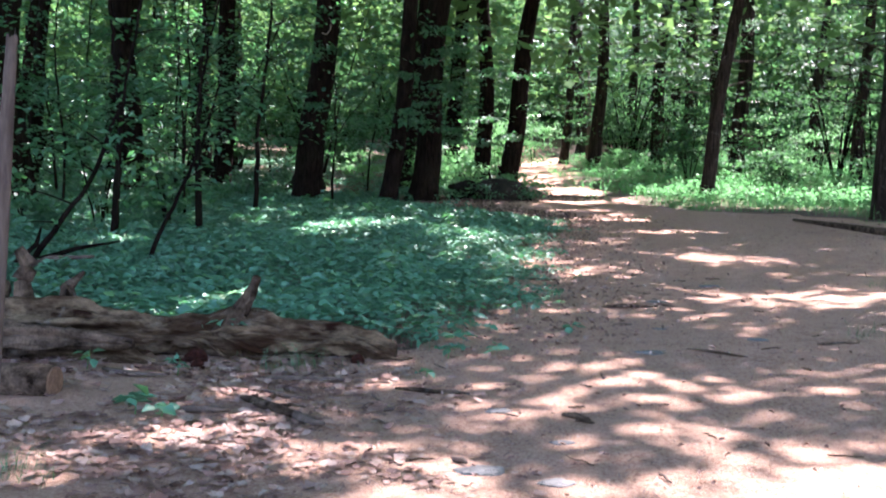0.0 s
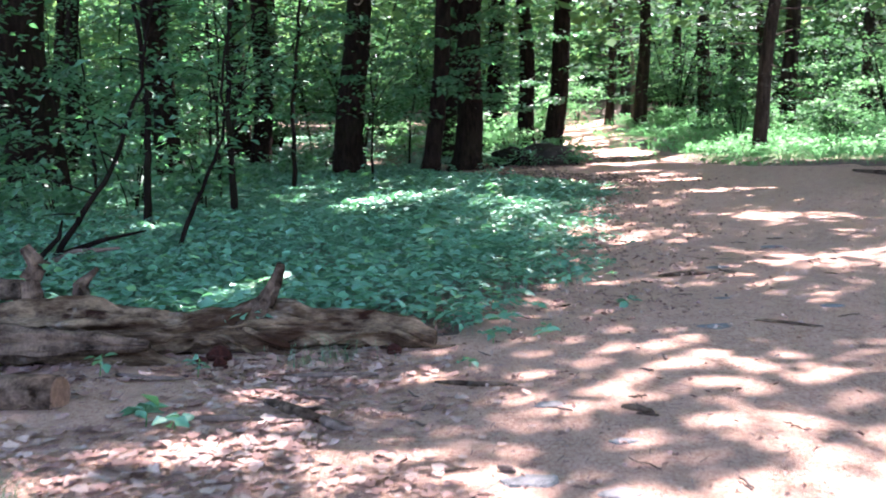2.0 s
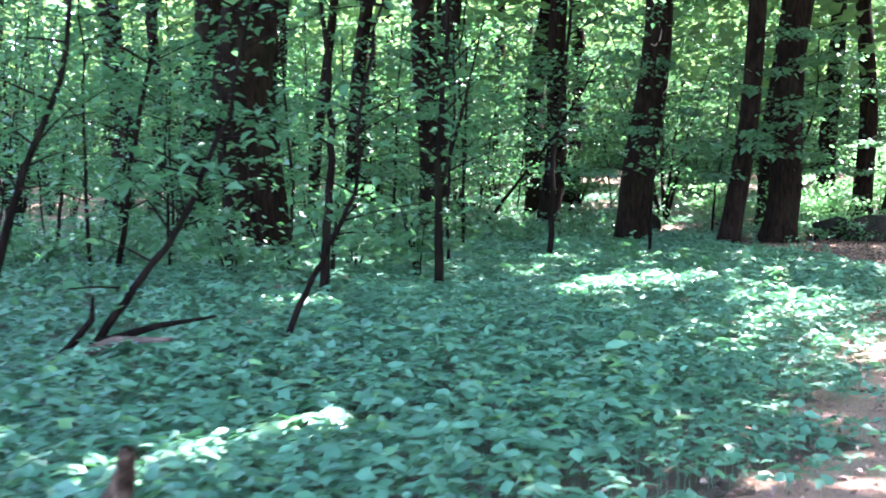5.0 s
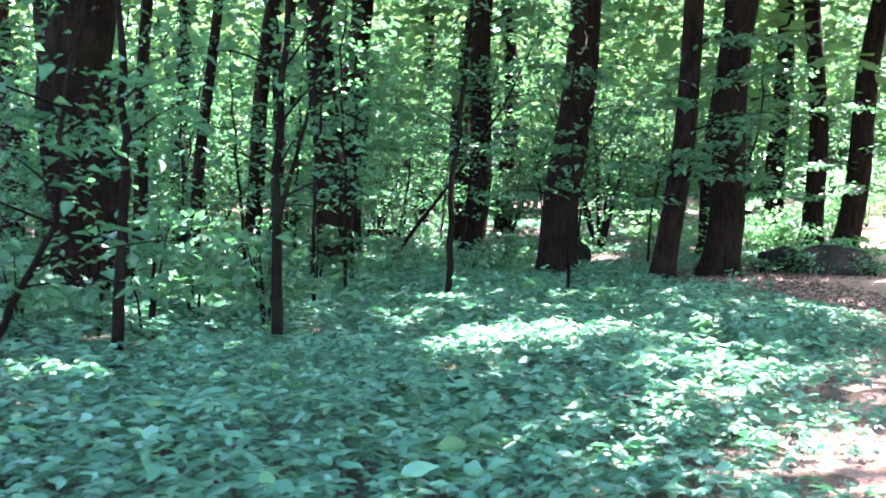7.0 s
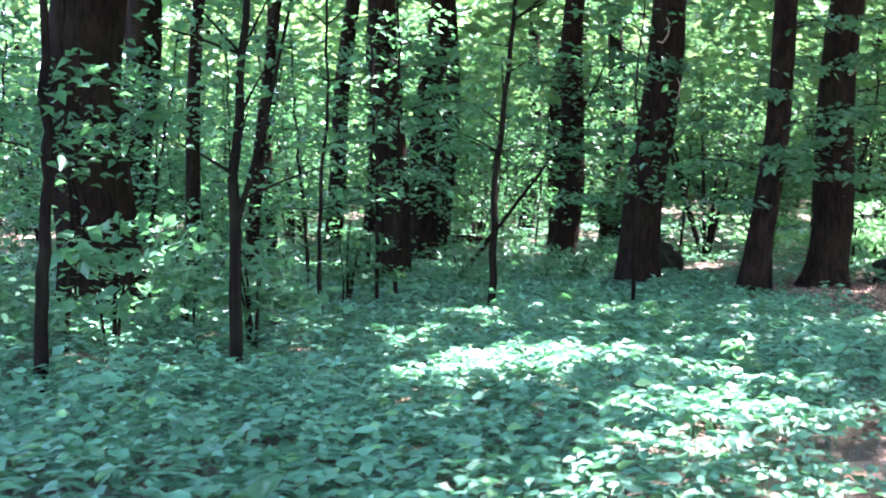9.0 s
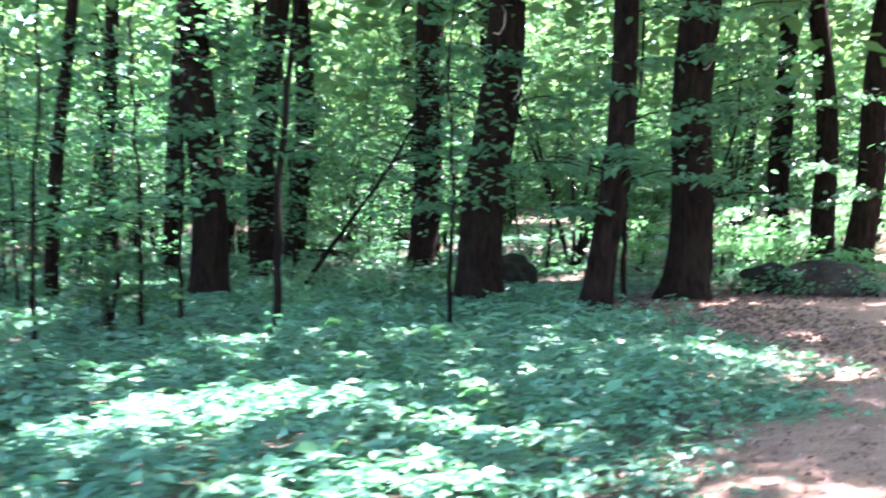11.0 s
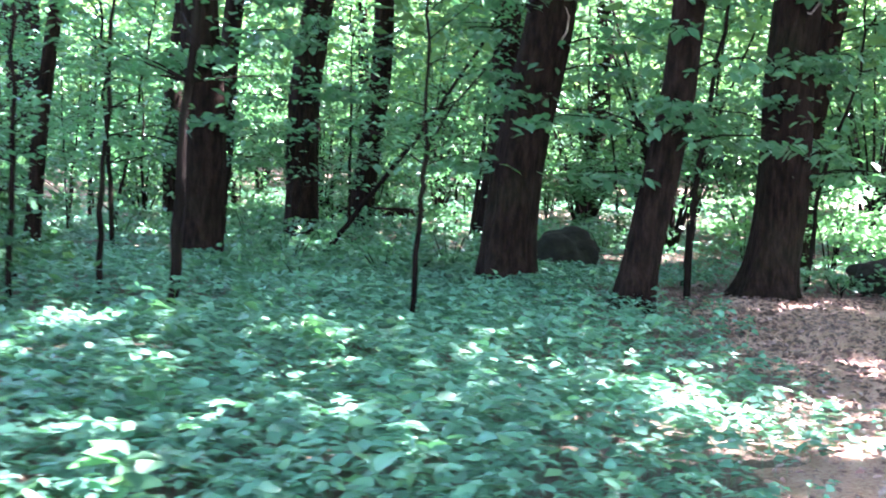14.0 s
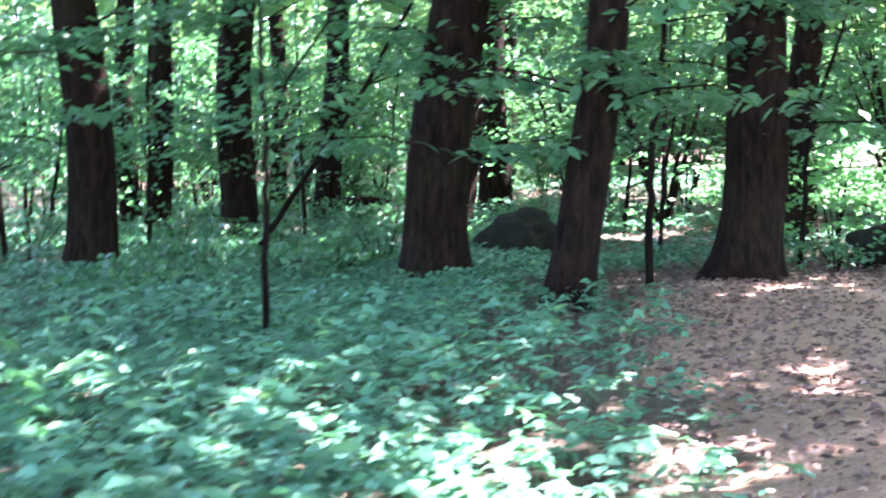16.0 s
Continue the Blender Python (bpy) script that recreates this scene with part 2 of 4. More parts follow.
def tube(points, radii, seg=8, lump=0.0, seed=0, cap=True):
    """A bent tapered round stick through the points; returns vertices and faces."""
    pts = [Vector(p) for p in points]
    vs, fs = [], []
    ref = Vector((0.3, 1.0, 0.2)).normalized()
    for i, p in enumerate(pts):
        t = (pts[min(i + 1, len(pts) - 1)] - pts[max(i - 1, 0)]).normalized()
        u = t.cross(ref)
        u = u.normalized() if u.length > 1e-4 else t.orthogonal().normalized()
        w = t.cross(u)
        for k in range(seg):
            a = 2 * math.pi * k / seg
            r = radii[i]
            if lump:
                r *= 1 + lump * noise.noise(Vector((math.cos(a) * 1.3 + seed * 7.1, math.sin(a) * 1.3, p.length * 2.3)))
                r *= 1 + 0.35 * lump * noise.noise(Vector((math.cos(a) * 4 + seed, math.sin(a) * 4, p.length * 6.0)))
            vs.append(p + (u * math.cos(a) + w * math.sin(a)) * r)
    for i in range(len(pts) - 1):
        for k in range(seg):
            j = (k + 1) % seg
            fs.append((i * seg + k, i * seg + j, (i + 1) * seg + j, (i + 1) * seg + k))
    if cap:
        fs.append(tuple(range(seg - 1, -1, -1)))
        fs.append(tuple((len(pts) - 1) * seg + k for k in range(seg)))
    return vs, fs


def joined(pieces):
    vs, fs = [], []
    for v, f in pieces:
        o = len(vs)
        vs += list(v)
        fs += [tuple(i + o for i in q) for q in f]
    return vs, fs


# ---------------------------------------------------------------- ground
EDGE_Y = [-40, 2.0, 4.6, 8.5, 9.6, 12.0, 15.5, 18.0, 21.5, 24.0, 26.5, 29.5, 32.5, 34.5, 36.5, 38.5, 45, 55, 120]
EDGE_X = [-6.0, -5.5, -4.6, -0.5, 0.2, 0.9, 1.2, 1.4, 1.9, 2.4, 2.1, 0.5, -0.7, -1.3, 0.2, 2.9, 2.9, 3.6, 3.6]
RIGHT_Y = [-40, 20, 27, 31, 33.5, 37, 42, 48, 55, 120]
RIGHT_X = [11.5, 11.0, 10.4, 9.4, 6.8, 6.0, 5.6, 5.2, 6.0, 6.0]


def left_edge(y):
    return np.interp(y, EDGE_Y, EDGE_X)


def right_edge(y):
    return np.interp(y, RIGHT_Y, RIGHT_X)


def grid_mesh(name, xs, ys, lift, material, keep=None):
    gx, gy = np.meshgrid(xs, ys)
    z = rise(gx, gy) + lift
    if keep is not None:
        z = z + keep(gx, gy)
    v = np.stack([gx, gy, z], -1).reshape(-1, 3)
    nx = len(xs)
    i, j = np.meshgrid(np.arange(nx - 1), np.arange(len(ys) - 1))
    a = (j * nx + i).ravel()
    q = np.stack([a, a + 1, a + nx + 1, a + nx], 1)
    return array_mesh(name, v, q, material, True)


def axis(fine_lo, fine_hi, step, reach):
    out = [fine_hi]
    s = step
    while out[-1] < reach:
        s *= 1.35
        out.append(out[-1] + s)
    low = [fine_lo]
    s = step
    while low[-1] > -reach:
        s *= 1.35
        low.append(low[-1] - s)
    return np.array(low[::-1][:-1] + list(np.arange(fine_lo, fine_hi, step)) + out)


ground = tagged(new("ground", grid_mesh("ground", axis(-16, 16, 0.3, 1500), axis(-2, 60, 0.3, 1500), -0.02, M_FLOOR)),
                "brown forest floor of soil and leaf litter", "ground", kind="structure")


def path_mesh():
    ys = np.arange(-12, 75, 0.14)
    rows, nx = [], 80
    for y in ys:
        wob = 0.22 * math.sin(1.7 * y) + 0.16 * math.sin(4.1 * y + 1) + 0.09 * math.sin(9.3 * y)
        wob2 = 0.3 * math.sin(1.3 * y + 2) + 0.15 * math.sin(3.7 * y)
        a, b = left_edge(y) - 0.35 + wob - 6.5 * float(smooth(9.0, 8.0, y)), right_edge(y) + 0.2 + wob2
        u = np.linspace(0, 1, nx)
        x = a + (b - a) * u
        edge = np.minimum(u, 1 - u) * (b - a)
        z = rise(x, np.full(nx, y)) - 0.035 + 0.045 * smooth(0.0, 0.35, edge)
        rows.append(np.stack([x, np.full(nx, y), z], 1))
    v = np.concatenate(rows)
    i, j = np.meshgrid(np.arange(nx - 1), np.arange(len(ys) - 1))
    a = (j * nx + i).ravel()
    return array_mesh("path", v, np.stack([a, a + 1, a + nx + 1, a + nx], 1), M_PATH, True)


path = tagged(new("path", path_mesh()), "reddish-brown footpath of trodden pine needles and soil", "path", kind="structure")

# ---------------------------------------------------------------- trees
def trunk_mesh(x, y, diam, lean_x, lean_y, height, seed, material, flare=1.0, broken=False):
    """A ridged trunk with a root flare, bent a little, from its foot up."""
    seg = (40 if diam > 0.4 else 14) if seed < 100 else 12
    zs = [-0.25, 0.0, 0.12, 0.28, 0.5, 0.8, 1.2, 1.7] + [1.7 + (height - 1.7) * k / 26 for k in range(1, 27)]
    vs, fs = [], []
    bend = (seed * 1.7) % 6.28
    for z in zs:
        u = max(z, 0) / height
        r0 = 0.5 * diam * (1 - 0.62 * u)
        off = 0.25 * diam * math.sin(z * 0.55 + bend) * min(1, z / 3 if z > 0 else 0)
        cx, cy = lean_x * z + off, lean_y * z + 0.6 * off
        for k in range(seg):
            a = 2 * math.pi * k / seg
            fl = flare * 0.55 * math.exp(-max(z, -0.1) / 0.32) * (0.55 + 0.45 * math.sin(a * 5 + seed) + 0.25 * math.sin(a * 3 + seed * 2))
            rid = 0.06 * noise.noise(Vector((math.cos(a) * 4 + seed * 3, math.sin(a) * 4, z * 0.5))) + 0.07 * (0.5 - abs(noise.noise(Vector((math.cos(a) * 9, math.sin(a) * 9 + seed, z * 0.8)))) * 2)
            r = r0 * (1 + max(fl, 0) + rid)
            zz = z + (0.5 * diam * noise.noise(Vector((math.cos(a) * 3, math.sin(a) * 3, seed))) if broken and z == zs[-1] else 0)
            vs.append((cx + r * math.cos(a), cy + r * math.sin(a), zz))
    n = len(zs)
    for i in range(n - 1):
        for k in range(seg):
            j = (k + 1) % seg
            fs.append((i * seg + k, i * seg + j, (i + 1) * seg + j, (i + 1) * seg + k))
    fs.append(tuple((n - 1) * seg + k for k in range(seg)))
    return mesh_from("trunk", vs, fs, material, True)


def limb_pieces(height, diam, lean_x, lean_y, seed, low=7.0, count=7):
    r = random.Random(seed)
    pieces = []
    for k in range(count):
        z = low + (height - low) * (k + 0.5) / count
        a = r.uniform(0, 6.28)
        base = Vector((lean_x * z, lean_y * z, z))
        ln = r.uniform(2.0, 4.0)
        d = Vector((math.cos(a), math.sin(a), r.uniform(0.2, 0.7))).normalized()
        pts = [base + d * ln * u + Vector((0, 0, 0.5 * ln * u * u * 0.4)) for u in (0, 0.35, 0.7, 1.0)]
        pieces.append(tube(pts, [diam * 0.16, diam * 0.11, diam * 0.06, 0.015], 6))
    return pieces


def dead_branch_piece(length, r):
    """One bare side branch, level or drooping, with two forks."""
    d = Vector((1, 0, r.uniform(-0.15, 0.25)))
    kink = Vector((r.uniform(-0.2, 0.2), r.uniform(-0.2, 0.2), r.uniform(-0.3, 0.05)))
    pts = [Vector((0, 0, 0)), d * length * 0.4, d * length * 0.75 + kink * length * 0.4, d * length + kink * length]
    pieces = [tube(pts, [0.024, 0.018, 0.012, 0.004], 5)]
    for s in range(2):
        q = pts[1 + s]
        e = Vector((r.uniform(0, 1), r.uniform(-1, 1), r.uniform(-0.3, 0.4))).normalized()
        pieces.append(tube([q, q + e * length * 0.18, q + e * length * 0.34], [0.010, 0.006, 0.002], 4))
    return mesh_from("dead_branch", *joined(pieces), M_PINE)


_rb = random.Random(17)
BRANCHES = [dead_branch_piece(_rb.uniform(0.9, 2.5), _rb) for _ in range(10)]


# x, y, trunk width, lean to the side, lean away, sort
PATH_OAKS = [
    (-8.4, 31.75, 0.66, 0.0, 0.0, "oak"), (-9.9, 36.6, 0.66, 0.05, 0.0, "oak"), (-3.75, 33.0, 0.80, 0.06, 0.02, "oak"),
    (-1.5, 32.0, 0.48, 0.115, 0.02, "oak"), (-0.58, 35.4, 0.80, 0.10, 0.0, "oak"), (-1.2, 40.7, 0.55, 0.065, 0.0, "oak"),
    (-11.8, 41.8, 0.58, 0.045, 0.0, "oak"), (-7.6, 40.1, 0.67, 0.08, 0.0, "oak"), (-9.1, 44.6, 0.75, 0.045, 0.0, "oak"),
    (0.4, 46.0, 0.62, 0.02, 0.0, "oak"), (1.5, 45.2, 0.62, 0.0, 0.0, "oak"), (2.3, 43.2, 0.70, 0.15, 0.0, "oak"),
]
PINES = [
    (8.7, 39.0, 0.47, 0.13, 0.0, "pine"), (12.4, 50.0, 0.70, 0.03, 0.0, "pine"), (11.6, 57.0, 0.70, 0.05, 0.0, "pine"),
    (10.3, 57.5, 0.66, 0.05, 0.0, "pine"), (9.5, 59.0, 0.5, -0.02, 0.0, "pine"), (7.1, 55.5, 0.62, 0.04, 0.0, "pine"),
    (5.95, 58.5, 0.44, 0.07, 0.0, "pine"), (17.4, 56.0, 0.52, 0.07, 0.0, "pine"), (15.7, 45.0, 0.46, 0.04, 0.0, "pine"),
    (10.9, 29.2, 0.55, 0.01, 0.0, "pine"), (12.2, 53.5, 0.42, 0.0, 0.0, "pine"),
]
BACK_OAKS = [
    (-8.7, 23.5, 1.12, 0.03, 0.0, "oak"), (-14.7, 31.6, 0.88, 0.03, 0.0, "oak"), (-24.0, 42.0, 1.0, 0.0, 0.0, "oak"),
    (-13.3, 38.0, 0.48, 0.12, 0.0, "oak"), (-17.0, 41.0, 0.5, 0.0, 0.0, "oak"), (-8.8, 49.0, 0.62, 0.02, 0.0, "oak"),
    (-15.7, 44.9, 0.45, 0.04, 0.0, "oak"), (-11.6, 29.5, 0.30, 0.06, 0.0, "oak"), (-11.2, 31.0, 0.26, 0.10, 0.0, "oak"),
]
TREES = PATH_OAKS + PINES + BACK_OAKS
tree_feet = []
tree_objects = []


def near_path(x, y, gap):
    return left_edge(y) - gap < x < right_edge(y) + gap


def make_tree(x, y, diam, lx, ly, sort, seed, detail=True):
    r = random.Random(seed)
    height = r.uniform(16, 20)
    tree = new("pine_tree" if sort == "pine" else "oak_tree")
    tree.location = (x, y, gz(x, y))
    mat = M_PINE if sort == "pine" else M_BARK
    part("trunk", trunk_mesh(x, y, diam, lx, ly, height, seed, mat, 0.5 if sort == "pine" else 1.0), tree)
    for piece in limb_pieces(height, diam, lx, ly, seed, 7.5, 7 if seed < 100 else 4):
        part("limb", mesh_from("limb", *piece, mat, True), tree)
    if sort == "pine" and detail:
        for k in range(20 if seed < 100 else 10):
            z = r.uniform(2.2, 9.0)
            b = part("dead_branch", BRANCHES[r.randrange(10)], tree, "bare grey dead branch")
            b.location = (lx * z, ly * z, z)
            b.rotation_euler = (0, r.uniform(-0.15, 0.2), r.uniform(0, 6.28))
        g = np.random.default_rng(seed)
        c = np.concatenate([np.array([lx * z, ly * z, z]) + np.outer(g.uniform(0.5, 2.6, 60), [math.cos(a), math.sin(a), 0.05]) + g.normal(0, 0.22, (60, 3)) * np.array([1, 1, 0.35])
                            for z, a in zip(g.uniform(4.0, 10.0, 12), g.uniform(0, 6.28, 12))])
        v, q = blade_cards(c, g.uniform(0.16, 0.34, len(c)), g, 0.28)
        part("needle_sprays", array_mesh("needle_sprays", v, q, M_NEEDLE), tree, "grey-green pine needle sprays")
    if sort == "pine":
        tagged(tree, "tall pine with rough dark bark and bare lower branches", "tree", "pines along the path")
    else:
        size = "thick" if diam > 0.6 else "slender"
        tagged(tree, f"{size} dark-barked oak standing in leafy undergrowth", "tree", "oaks in the wood")
    tree_feet.append((x + lx * 12, y + ly * 12))
    tree_objects.append(tree)
    return tree


for _k, _row in enumerate(TREES):
    make_tree(*_row, seed=_k + 1)

# trees further off and around, that close the wood
_r = random.Random(5)
_tries = 0
while len(tree_objects) < 165 and _tries < 6000:
    _tries += 1
    _x, _y = _r.uniform(-52, 52), _r.uniform(-28, 100)
    if near_path(_x, _y, 1.6):
        continue
    if -19 < _x < 12 and -3 < _y < 47:
        continue
    if 0 < _x < 0.40 * _y + 2 and _y < 60:
        continue
    if any((_x - o.location.x) ** 2 + (_y - o.location.y) ** 2 < 3.2 ** 2 for o in tree_objects):
        continue
    make_tree(_x, _y, _r.uniform(0.28, 0.7), _r.uniform(-0.05, 0.08), _r.uniform(-0.04, 0.04),
              "pine" if _x > 4 and _r.random() < 0.7 else "oak", 100 + len(tree_objects), detail=_y < 75 and _x > 0)

# crowns: leafy clumps overhead, added to cast shade, shared out among the trees; the gaps let the sun down
# sunlit spots on the ground: x, y, half width, half depth
LIT_NEAR = [
    (-1.06, 6.1, 0.26, 0.18), (-0.8, 5.85, 0.3, 0.2), (-0.5, 5.6, 0.36, 0.24), (-0.15, 5.3, 0.45, 0.28), (0.2, 4.95, 0.5, 0.3),
    (2.0, 5.3, 1.05, 0.55), (3.0, 5.5, 0.95, 0.75), (1.2, 5.7, 0.4, 0.25), (0.95, 5.1, 0.4, 0.2), (1.75, 7.45, 0.55, 0.28), (1.15, 7.75, 0.4, 0.16),
    (2.65, 7.9, 0.3, 0.12), (2.6, 7.1, 0.14, 0.1), (0.5, 6.75, 0.36, 0.2), (3.6, 12.4, 0.9, 0.5), (4.6, 12.8, 0.5, 0.35), (1.65, 11.5, 0.22, 0.2),
    (2.4, 11.0, 0.3, 0.12), (-0.7, 7.75, 0.3, 0.16), (-1.25, 7.35, 0.26, 0.13), (-0.3, 7.5, 0.2, 0.1), (-1.9, 5.2, 0.12, 0.1), (-2.05, 11.1, 0.16, 0.2), (-2.2, 10.3, 0.2, 0.25), (-2.3, 9.5, 0.3, 0.2), (-3.35, 10.1, 0.2, 0.25),
]
LIT_MIDDLE = [
    (4.2, 17.1, 0.75, 0.5), (3.4, 18.2, 0.4, 0.3), (2.8, 20.5, 0.6, 0.5), (4.6, 23.0, 0.9, 0.4), (3.7, 27.2, 1.1, 0.6), (4.3, 29.2, 1.0, 0.5), (3.9, 31.5, 1.2, 0.6),
    (-2.2, 19.9, 0.55, 0.42), (-1.45, 20.7, 0.75, 0.48), (0.35, 20.4, 0.45, 0.35), (-6.1, 20.2, 0.45, 0.45), (0.15, 18.7, 0.5, 0.55), (0.6, 17.2, 0.35, 0.5), (0.6, 18.6, 0.3, 0.5), (-7.7, 25.5, 0.45, 0.5), (-6.9, 23.5, 0.35, 0.35),
    (-3.8, 24.7, 0.55, 0.4), (-3.65, 22.1, 0.2, 0.15), (-8.8, 27.1, 0.4, 0.5), (0.06, 20.7, 0.2, 0.25),
    (1.2, 16.5, 0.35, 0.45), (1.6, 14.8, 0.3, 0.3), (1.9, 25.0, 0.35, 0.3), (1.45, 24.7, 0.2, 0.25), (1.6, 28.6, 0.4, 0.25), (1.95, 26.2, 0.42, 0.4), (1.75, 29.2, 0.35, 0.3),
    (2.75, 25.1, 0.25, 0.18), (1.04, 25.4, 0.18, 0.12), (-4.8, 16.5, 0.4, 0.35),
]
LIT_FAR = [
    (4.4, 36.5, 1.2, 0.8), (8, 38, 2.6, 3.0), (11, 36, 2.5, 2.5), (4.6, 42.0, 1.0, 2.0), (-0.2, 40.6, 1.9, 1.6),
    (-4.5, 42, 1.3, 1.3), (-14, 49, 2.5, 2.5), (-19, 43, 3.5, 3.5), (-17, 36, 1.5, 1.5), (-12, 35, 1.2, 1.0),
    (3.5, 53.5, 5, 6), (9, 58, 6, 6), (12, 43, 2.5, 2.5), (16, 47, 3, 3), (-8.3, 40.4, 1.0, 1.6), (-10.4, 43.2, 1.3, 2.0),
    (-10, 53, 4, 3),
]


def canopy():
    r = np.random.default_rng(3)
    def batch(n, x0, x1, y0, y1, z0, z1):
        """Clumps whose shadows fall within the stretch."""
        z = r.uniform(z0, z1, n)
        sx, sy = r.uniform(x0, x1, n), r.uniform(y0, y1, n)
        return np.stack([sx + TO_SUN.x / TO_SUN.z * z, sy + TO_SUN.y / TO_SUN.z * z, z, sx, sy], 1)
    near = batch(33500, -24, 22, -10, 46, 11, 20)
    rest = batch(23000, -62, 66, -40, 115, 8.0, 20)
    far = batch(41000, -45, 50, 37, 105, 4.5, 14)
    # extra clumps, added only to darken the stretches their shadows fall on
    deep = batch(4400, -15, -1.0, 8, 18, 11, 20)
    right = batch(9000, 10, 34, 43, 78, 8, 18)
    left = batch(300, -17, -6, 27, 44, 9, 18)
    oak_shade = batch(700, -6.5, 0.5, 27.5, 33, 11, 20)
    back = batch(9000, -32, 6, 36, 72, 7, 17)
    c = np.concatenate([near, rest, far, deep, back, oak_shade, right, left])
    # a clump is three leafy sprays
    c = np.repeat(c, 3, 0)
    n = len(c)
    jit = r.normal(0, 0.33, (n, 3))
    c[:, :3] += jit
    c[:, 3] += jit[:, 0] - TO_SUN.x / TO_SUN.z * jit[:, 2]
    c[:, 4] += jit[:, 1] - TO_SUN.y / TO_SUN.z * jit[:, 2]
    sx, sy = c[:, 3], c[:, 4]
    keep = np.ones(n, bool)
    for cx, cy, a, b in LIT_NEAR + LIT_MIDDLE + LIT_FAR:
        wob = 1 + 0.75 * np.sin(3.1 * sx + 1.6 * sy + cy) * np.sin(3.7 * sy - 1.3 * sx + cx)
        inside = ((sx - cx) / (a + 0.15)) ** 2 + ((sy - cy) / (b + 0.15)) ** 2 < wob
        keep &= ~(inside & (r.random(n) < (0.985 if cy < 13 or cy > 34 else 0.95)))
    g = np.sin(1.9 * sx + 0.8 * sy) * np.sin(1.1 * sx - 2.3 * sy + 1) + np.sin(4.3 * sx + 1.1) * np.sin(3.7 * sy)
    keep &= (g < np.where(sy < 40, 1.72, 1.4)) | (r.random(n) < 0.35)
    # wider clearings in the far wood
    low = np.sin(0.42 * sx + 0.15 * sy) * np.sin(0.38 * sy - 0.1 * sx + 2) + 0.5 * np.sin(0.9 * sx + 1) * np.sin(0.8 * sy)
    keep &= ~((sy > 42) & (low > 0.46) & (r.random(n) < 0.9))
    # leaves thinned to brighten the creeper's edge, the bend and where the log lies
    for cx, cy, a, b, share in ((1.0, 25.0, 2.6, 3.0, 0.44), (0.8, 16.5, 2.0, 3.2, 0.5), (0.6, 6.0, 3.2, 2.2, 0.2)):
        keep &= r.random(n) > share * np.exp(-((sx - cx) / a) ** 2 - ((sy - cy) / b) ** 2)
    # above the path the sprays are finer and more scattered, and the shade is broken
    fine = (sy > 1) & (sy < 33) & (sx > left_edge(sy) - 0.7) & (sx < right_edge(sy) + 1.0)
    band = np.sin(0.5 * sx + 2.1 * sy + 0.8 * np.sin(0.9 * sx)) + 0.7 * np.sin(1.3 * sx - 0.9 * sy + 2)
    keep &= ~fine | (r.random(n) < np.where(band > -0.2, 0.99, 0.92))
    size = np.where(fine, np.where(sy > 21, 0.6, 0.5), np.where(sy > 40, 0.9, 1.0))[keep]
    c = c[keep][:, :3]
    more = np.repeat(np.flatnonzero(size < 0.7), 4)
    c = np.concatenate([c, c[more]])
    size = np.concatenate([size, size[more]])
    c[size < 0.7] += r.normal(0, 0.3, ((size < 0.7).sum(), 3)) * np.array([1, 1, 0.6])
    feet = np.array(tree_feet)
    who = np.concatenate([np.argmin(((feet[None] - p[:, None, :2]) ** 2).sum(2), 1) for p in np.array_split(c, 40)])
    for k, tree in enumerate(tree_objects):
        ctr, scale = c[who == k], size[who == k]
        if not len(ctr):
            continue
        a = r.normal(size=(len(ctr), 3)) * np.array([1, 1, 0.35])
        a /= np.linalg.norm(a, axis=1, keepdims=True)
        b = np.cross(a, np.array([0, 0, 1.0]) + r.normal(0, 0.35, (len(ctr), 3)))
        b /= np.linalg.norm(b, axis=1, keepdims=True)
        s = r.uniform(0.25, 0.62, (len(ctr), 1)) * scale[:, None]
        v = np.stack([ctr - a * s * 0.6, ctr + b * s * 0.42, ctr + a * s * 0.6, ctr - b * s * 0.42], 1)
        v += r.normal(0, 0.04, v.shape)
        v = v.reshape(-1, 3) - np.array(tree.location)
        part("crown", array_mesh("crown", v, np.arange(len(v)).reshape(-1, 4), M_CANOPY), tree, "green leafy crown with gaps")


canopy()

# ---------------------------------------------------------------- low leafy branches of the oaks
def leafy_branch(tree, lx, ly, diam, z, turn, length, leaves, seed):
    g = np.random.default_rng(seed)
    d = Vector((math.cos(turn), math.sin(turn), 0.12))
    base = Vector((lx * z, ly * z, z))
    pts = [base + d * diam * 0.3, base + d * length * 0.45 + Vector((0, 0, 0.08)), base + d * length * 0.8, base + d * length + Vector((0, 0, -0.22 * length * 0.5))]
    b = part("leafy_branch", mesh_from("leafy_branch", *tube(pts, [0.018, 0.013, 0.008, 0.003], 6), M_TWIG), tree)
    u = g.uniform(0.35, 1.05, leaves)
    p = np.array([tuple(base + d * length * float(a) + Vector((0, 0, -0.11 * length * float(a) ** 3))) for a in u])
    c = p + g.normal(0, 1, (leaves, 3)) * np.array([0.24, 0.24, 0.05])
    v, q = leaf_cloud(c, g.uniform(0.11, 0.21, leaves), g.uniform(0, 6.28, leaves), g.normal(-0.25, 0.25, leaves), 0.72, 0.05, 0.2)
    part("leaves", array_mesh("leaves", v, q, M_SAPLING), b, "flat sprays of broad green leaves")


